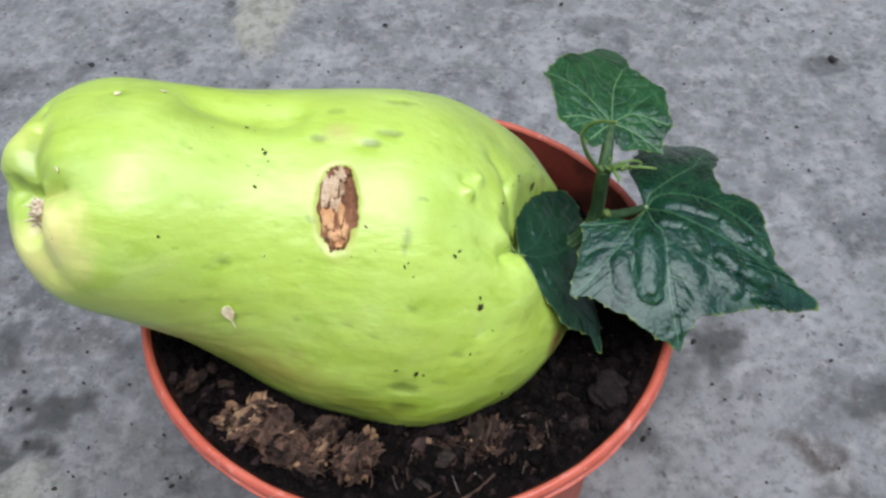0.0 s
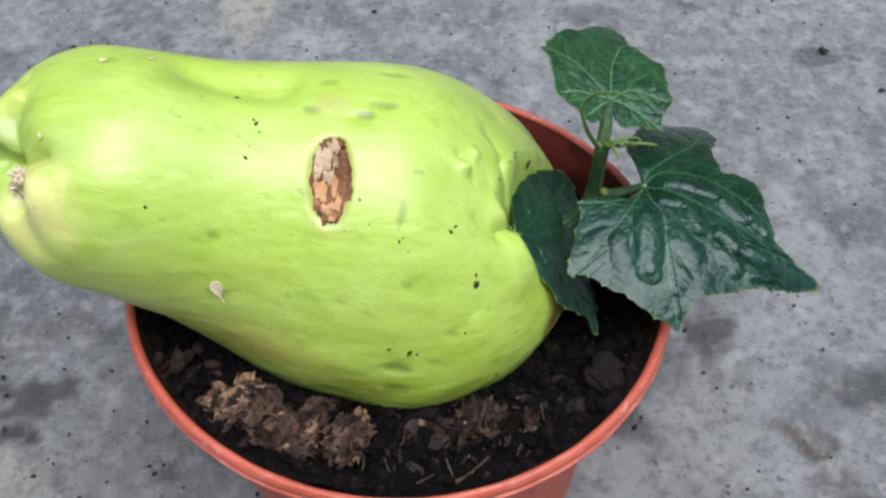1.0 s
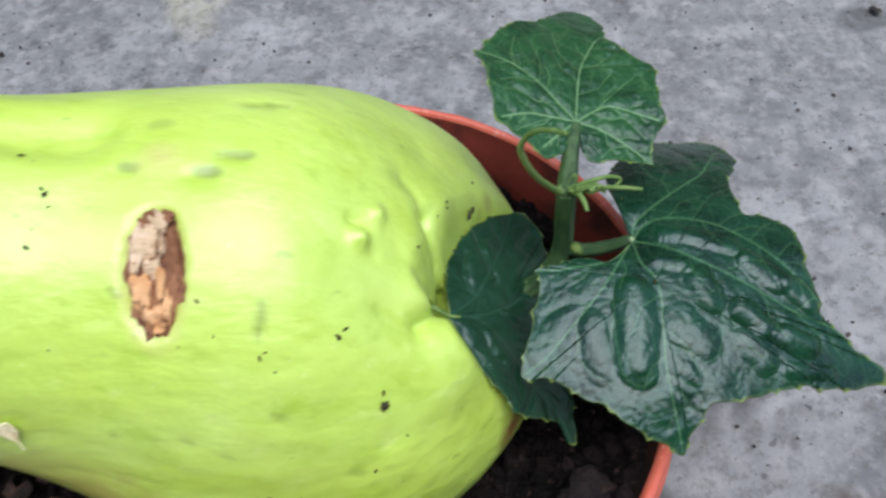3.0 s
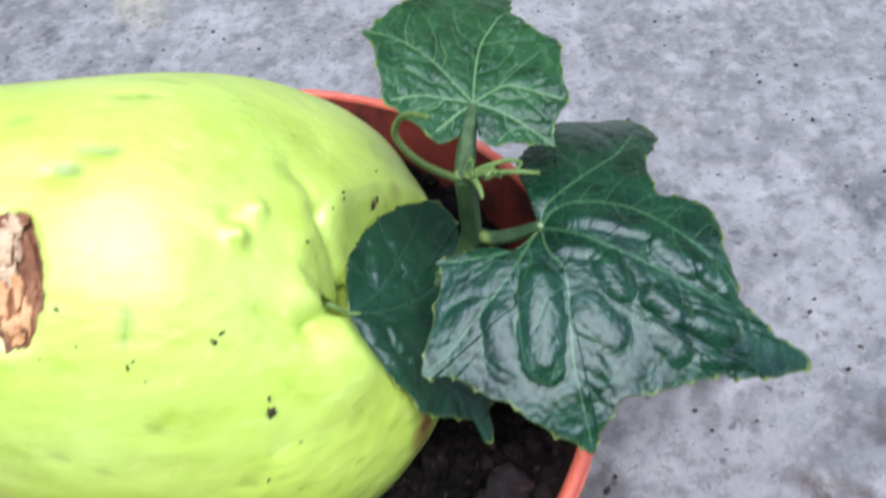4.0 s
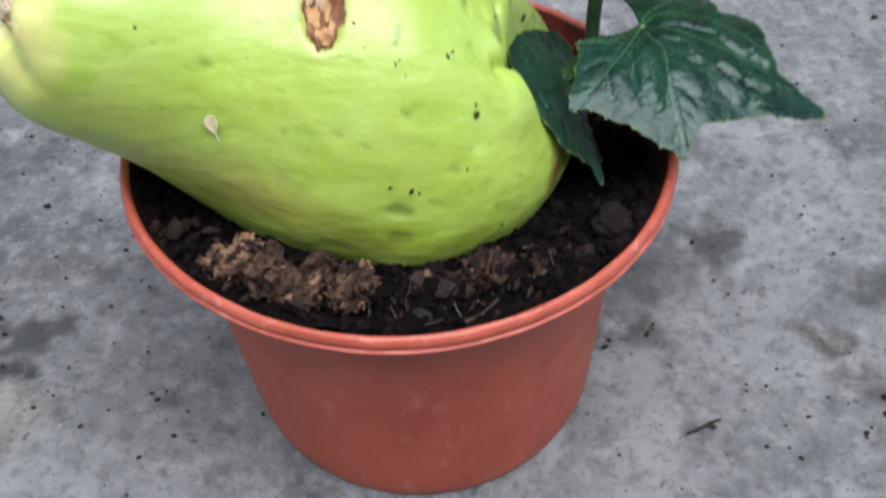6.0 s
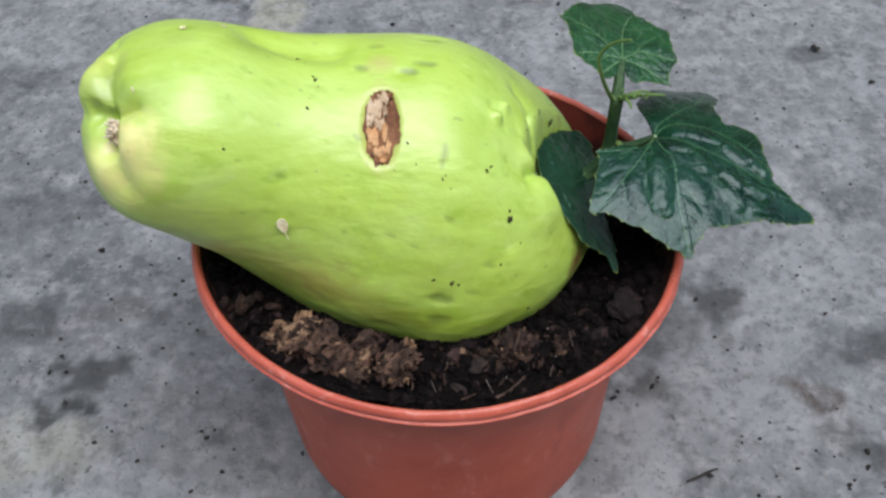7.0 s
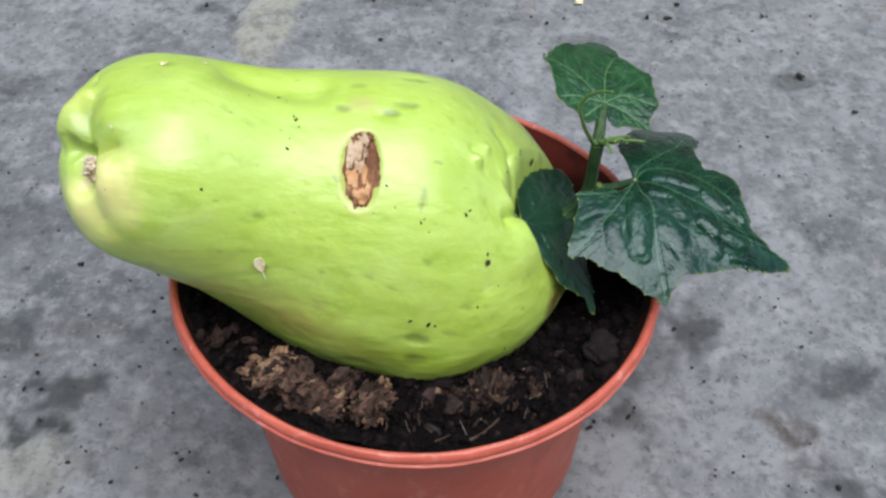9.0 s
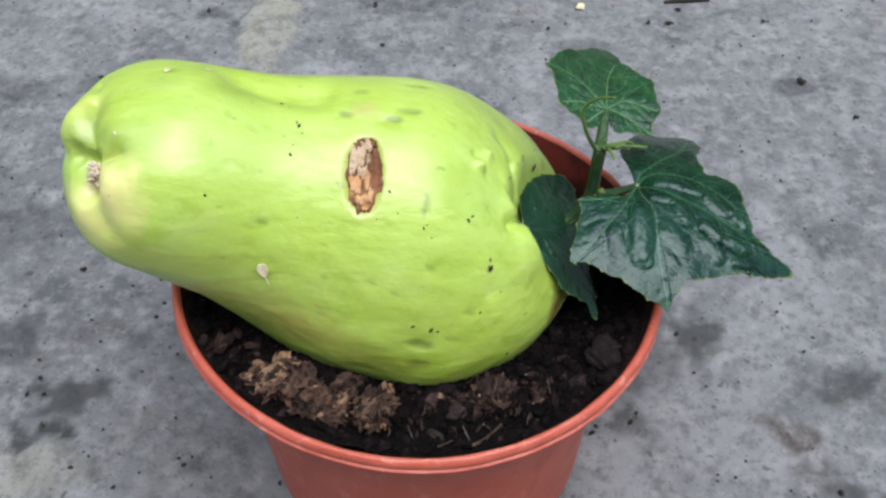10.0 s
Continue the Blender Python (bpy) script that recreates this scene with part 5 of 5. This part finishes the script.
for k, (x, y, lift, size, sq, spin) in enumerate(PILE + CLUMPS):
    piled = k < len(PILE)
    wood_chunk(x, y, lift, size, 60 + k, sq, spin, WOOD if piled else ROTTEN,
               "torn grey-brown chunk of rotten wood on the soil" if piled else "dark matted clump of rotten wood on the soil")
for k, row in enumerate((
        (-38.2, -38.4, 6.4, 8.5, 5.0, 1.6, -58, 12, 84, "tan upright splinter of rotten wood"),
        (-44.6, -38.8, 4.6, 7.5, 2.4, 1.2, -10, 10, -14, "pale splinter of wood on the soil"),
        (-47.0, -42.0, 3.6, 6, 1.6, 1.0, 8, 0, 10, "pale splinter of wood on the soil"),
        (-9.2, -46.6, 6.2, 6.5, 4.4, 1.4, -40, 10, 60, "tan torn splinter of rotten wood"),
        (-12.5, -57.5, 3.0, 7.0, 3.0, 0.9, 46, 0, 96, "tan torn splinter of rotten wood"),
        (-8.6, -57.0, 3.0, 6.0, 2.0, 0.9, 42, 10, 80, "tan torn splinter of rotten wood"),
        (-27.5, -45.2, 4.8, 6.5, 2.6, 1.0, -14, 20, 24, "reddish brown splinter of rotten wood"),
        (-20.5, -50.0, 4.4, 6.0, 2.4, 1.0, -30, 24, 50, "reddish brown splinter of rotten wood"),
        (-40.5, -44.5, 6.0, 12.0, 6.5, 2.0, -16, 14, 36, "broad grey-brown slab of rotten wood"),
        (-35.5, -47.5, 6.6, 12.0, 6.0, 2.2, 18, -16, 74, "broad grey-brown slab of rotten wood"),
        (-30.5, -44.0, 6.2, 10.0, 5.0, 1.8, -24, 12, 110, "broad brown slab of rotten wood"),
        (-26.5, -51.5, 5.6, 11.0, 5.6, 2.0, 20, 18, 60, "broad brown slab of rotten wood"),
        (-21.5, -44.5, 4.6, 9.0, 4.4, 1.6, -12, -20, 20, "broad dark brown slab of rotten wood"),
        (-12.5, -51.5, 6.2, 11.0, 5.4, 2.0, -22, 16, 72, "broad tan slab of rotten wood"),
        (-9.5, -55.0, 4.8, 9.0, 4.6, 1.8, 24, -10, 100, "broad tan slab of rotten wood"),
        (-57.0, -31.0, 2.6, 9.5, 6.0, 1.6, 6, -20, 62, "dull brown flat chip of wood on the soil"),
        (-48.0, -32.0, 3.0, 7.0, 2.6, 1.2, -6, 10, -6, "dull brown splinter of wood on the soil"))):
    wood_chip(*row[:9], 100 + k, row[9])
rng = random.Random(21)
for cx, cy, spread, count, size, word in ((-37, -44.5, 6.5, 8, 5.0, "brown"), (-28, -50.0, 7.5, 10, 5.0, "brown"), (-44, -44, 5.0, 6, 5.5, "grey-brown"),
                                          (-11, -53.5, 5.0, 7, 4.6, "tan"), (-19, -44, 3.4, 8, 4.0, "dark brown"), (5, -49, 3.0, 7, 3.4, "dark brown"), (16, -46.5, 4.2, 12, 3.6, "dark brown"),
                                          (23.5, -46, 2.8, 9, 3.6, "dark brown"), (33, -43, 4.0, 7, 3.0, "dark brown")):
    for k in range(count):
        x, y = cx + rng.gauss(0, spread * 0.5), cy + rng.gauss(0, spread * 0.42)
        near = math.exp(-((x - cx) ** 2 + (y - cy) ** 2) / (spread * spread))
        high = 0.6 + (0.55 + 0.45 * rng.random()) * (4.6 if word != "dark brown" else 2.2) * near
        l = size * rng.uniform(0.5, 1.25)
        wood_chip(x, y, high, l, l * rng.uniform(0.22, 0.55), rng.uniform(0.4, 1.1), rng.gauss(0, 30), rng.gauss(0, 35), rng.gauss(10, 50), 200 + int(x * 7 + y * 13 + k),
                  word + " flake of rotten wood on the soil")


for k in range(90):
    x, y = rng.uniform(-6, 54), rng.uniform(-63, -38)
    if math.hypot(x, y) < 67 and math.hypot((x - 53) / 8, (y + 35.5) / 7) > 1:
        l = 1.4 + 2.8 * rng.random() ** 2
        wood_chip(x, y, 0.7, l, l * rng.uniform(0.25, 0.7), rng.uniform(0.3, 0.8), rng.gauss(0, 35), rng.gauss(0, 40), rng.uniform(0, 180), 900 + k, "dark brown bit of rotten wood in the soil")


def twig(name, line, width, material, label):
    zs = [(x / 1000, y / 1000, soil_height(x / 1000, y / 1000) + h / 1000) for x, y, h in line]
    return tagged(tube(name, zs, [width / 1000 * k for k in (0.5, 0.45, 0.3, 0.2)[:len(zs)]], material, None, label, sides=7), category="twig")


TWIG = bark("twig_bark", lin(70, 54, 46), lin(96, 76, 64), lin(48, 36, 30))
twig("twig", [(14.4, -65, 1.6), (18.4, -61.6, 2), (22.4, -58, 2.2)], 1.0, TWIG, "thin brown twig lying on the soil")
twig("twig", [(4.8, -65.6, 1.2), (7.5, -63.4, 1.6), (10.2, -61, 1.6)], 0.6, TWIG, "thin brown twig lying on the soil")
twig("twig", [(20, -50, 2), (21.2, -47, 4), (22, -44.5, 4)], 0.9, TWIG, "short pale root end in the soil")
twig("root_thread", [(12, -58, 2), (13, -61, 3), (13.8, -63.4, 2)], 0.24, WHITE, "thin white root thread in the soil")
twig("root_thread", [(-12.5, -57, 4), (-13, -60, 2.4), (-13, -64, 1)], 0.5, TWIG, "thin brown root thread in the soil")
twig("root_thread", [(-9, -57, 4), (-7.6, -60, 2.2), (-8.6, -63.5, 1)], 0.45, TWIG, "thin brown root thread in the soil")
THREAD = plain("pale_root", lin(112, 100, 94), lin(84, 72, 66), 0.001, 0.7)
for x, y, spin, length in ((2, -52, 80, 4), (36, -46, 100, 4), (30, -56, 70, 5), (-2, -60, 110, 4), (15, -50, 160, 3)):
    a = radians(spin)
    dx, dy = length / 2 * math.cos(a), length / 2 * math.sin(a)
    twig("root_thread", [(x - dx, y - dy, 1.2), (x - 0.12 * dy, y + 0.12 * dx, 2.0), (x + dx, y + dy, 1.4)], 0.2, THREAD, "thin pale root thread on the soil")


def stone(x, y, lift, size, seed, squash, material, label, name="pebble"):
    ob = mesh_object(name, lump_mesh(name, size / 1000, seed, squash, 4 if size > 3 else 2, 0.42 if size > 3 else 0.5), material, None, label)
    ob.matrix_world = pose(x / 1000, y / 1000, soil_height(x / 1000, y / 1000) + lift / 1000, 0, 0, seed * 40)
    return tagged(ob, category="stone")


stone(53, -35.5, 1.2, 11, 3, (1, 0.9, 0.6), STONE, "purple-brown earthy lump on the soil", "earth_lump")
stone(45, -44, 0.6, 6, 5, (1, 0.8, 0.6), STONE, "dark brown earthy lump on the soil", "earth_lump")
stone(10, -53.5, 1.0, 5, 7, (0.8, 1, 0.7), GREY_STONE, "dull grey-brown pebble on the soil")
stone(4.6, -60.5, 1.0, 4, 8, (1.2, 0.6, 0.6), GREY_STONE, "small pale brown pebble on the soil")
for k, (x, y, s) in enumerate(((44.5, 29, 2.2), (30, -41.5, 1.3), (31.5, -51, 0.7), (17.6, -57.2, 0.6))):
    stone(x, y, 1.4, s, 30 + k, (1, 0.7, 0.7), WHITE, "tiny white grain in the soil", "white_grain")


# ---- grit on the concrete
def ground_crumb(x, y, size, seed):
    ob = mesh_object("ground_crumb", lump_mesh("ground_crumb", size * 0.5 / 1000, seed, (1, 0.75, 0.5), 3, 0.9), EARTH, None, "small dark crumb of soil on the concrete")
    ob.matrix_world = pose(x / 1000, y / 1000, size * 0.0002, 0, 0, seed * 71)
    return tagged(ob, category="soil", group="crumbs on the concrete")


for k, (x, y, s) in enumerate(((-155, 75, 5), (-117, 49, 3.6), (-115, 56.6, 3.2), (67, -6, 5), (69, -3, 3), (83, -1, 4), (86, 3, 3), (231.5, 184.6, 6), (108.6, 41.6, 4),
                               (98, -39.5, 4), (116.9, 15.8, 2.4), (-54, -28, 3.6), (-94, -18, 3), (-116, -30, 3), (114, -47.5, 3), (131, -37, 3), (157, -37, 4),
                               (-131, 66, 2.4), (178, 136, 3), (192, 137, 2.4), (-182, 212, 6), (-134, 277, 5), (152, 283, 6), (62, 269, 3), (209, 216, 6),
                               (148, -44, 3.4), (150.5, -42, 2.6), (124, -52, 3.2), (161.8, 33.2, 3), (159, -31, 4.4), (-91.6, -20.7, 3.2), (-89, -17.5, 2.4), (-83.4, -35, 3.8), (-93.8, -42.7, 3), (-158, 17.7, 3.6), (-154, 10, 3.4), (-161, 10, 3),
                               (-135.4, 21.6, 2.4), (-117, 21, 2.6), (-137.7, 35.8, 2.6), (-144.5, 47, 2.6), (-126.3, -6, 2.4), (-98.7, -0.4, 2.4), (-134.3, -22, 3.4), (-112, 4, 2), (-104, 30, 2.2), (-108, -24, 2), (113, -26, 2), (140, -30, 2),
                               (131.8, 269.4, 6), (143.9, 268.5, 7), (70.8, 262.6, 5), (201.8, 271.8, 5), (210.3, 214, 7), (-33.3, 285, 6), (-27.7, 244.3, 5), (205.4, 238.6, 3))):
    ground_crumb(x, y, s, k + 3)


def ground_splinter(line, width, label, material):
    ob = tube("splinter", mm(*line), [width * k / 1000 for k in (0.35, 0.5, 0.42, 0.25)], material, None, label, sides=7)
    return tagged(ob, category="twig")


ground_splinter(((88.9, -41.7, 0.6), (93, -40.4, 0.9), (97.4, -38.2, 0.8), (101.5, -36.6, 0.5)), 1.2, "thin dark splinter lying on the concrete", EARTH)
ground_splinter(((144.9, 290.4, 0.8), (154, 292, 1.4), (164, 293, 1.4), (173.6, 293.9, 0.6)), 3.4, "thin dark twig lying on the concrete", EARTH)


chip = mesh_object("pale_chip", lump_mesh("pale_chip", 0.006, 9, (1, 0.7, 0.5), 3, 0.6), HUSK, None, "small pale stone chip lying on the concrete")
chip.matrix_world = pose(0.0923, 0.2845, 0.0012, 0, 0, 30)
tagged(chip, category="stone")


def build_grit():
    rng = random.Random(33)
    verts, faces = [], []
    base = lump_mesh("grain", 1.0, 2, (1, 0.8, 0.45), 1, 0.5)
    vs, fs = [Vector(v.co) for v in base.vertices], [tuple(f.vertices) for f in base.polygons]
    bpy.data.meshes.remove(base)
    for _ in range(1500):
        x, y = rng.uniform(-0.33, 0.33), rng.uniform(-0.15, 0.4)
        if math.hypot(x, y) < 0.066:
            continue
        size = 0.0006 + 0.0016 * rng.random() ** 3
        m = Matrix.LocRotScale((x, y, size * 0.1), Euler((0, 0, rng.uniform(0, 6.3))), (size,) * 3)
        k = len(verts)
        verts += [m @ v for v in vs]
        faces += [tuple(k + q for q in f) for f in fs]
    me = mesh_from("grit", verts, faces)
    return tagged(mesh_object("grit", me, GRIT), "scattered dark grit on the concrete", "grit", kind="stuff")


build_grit()
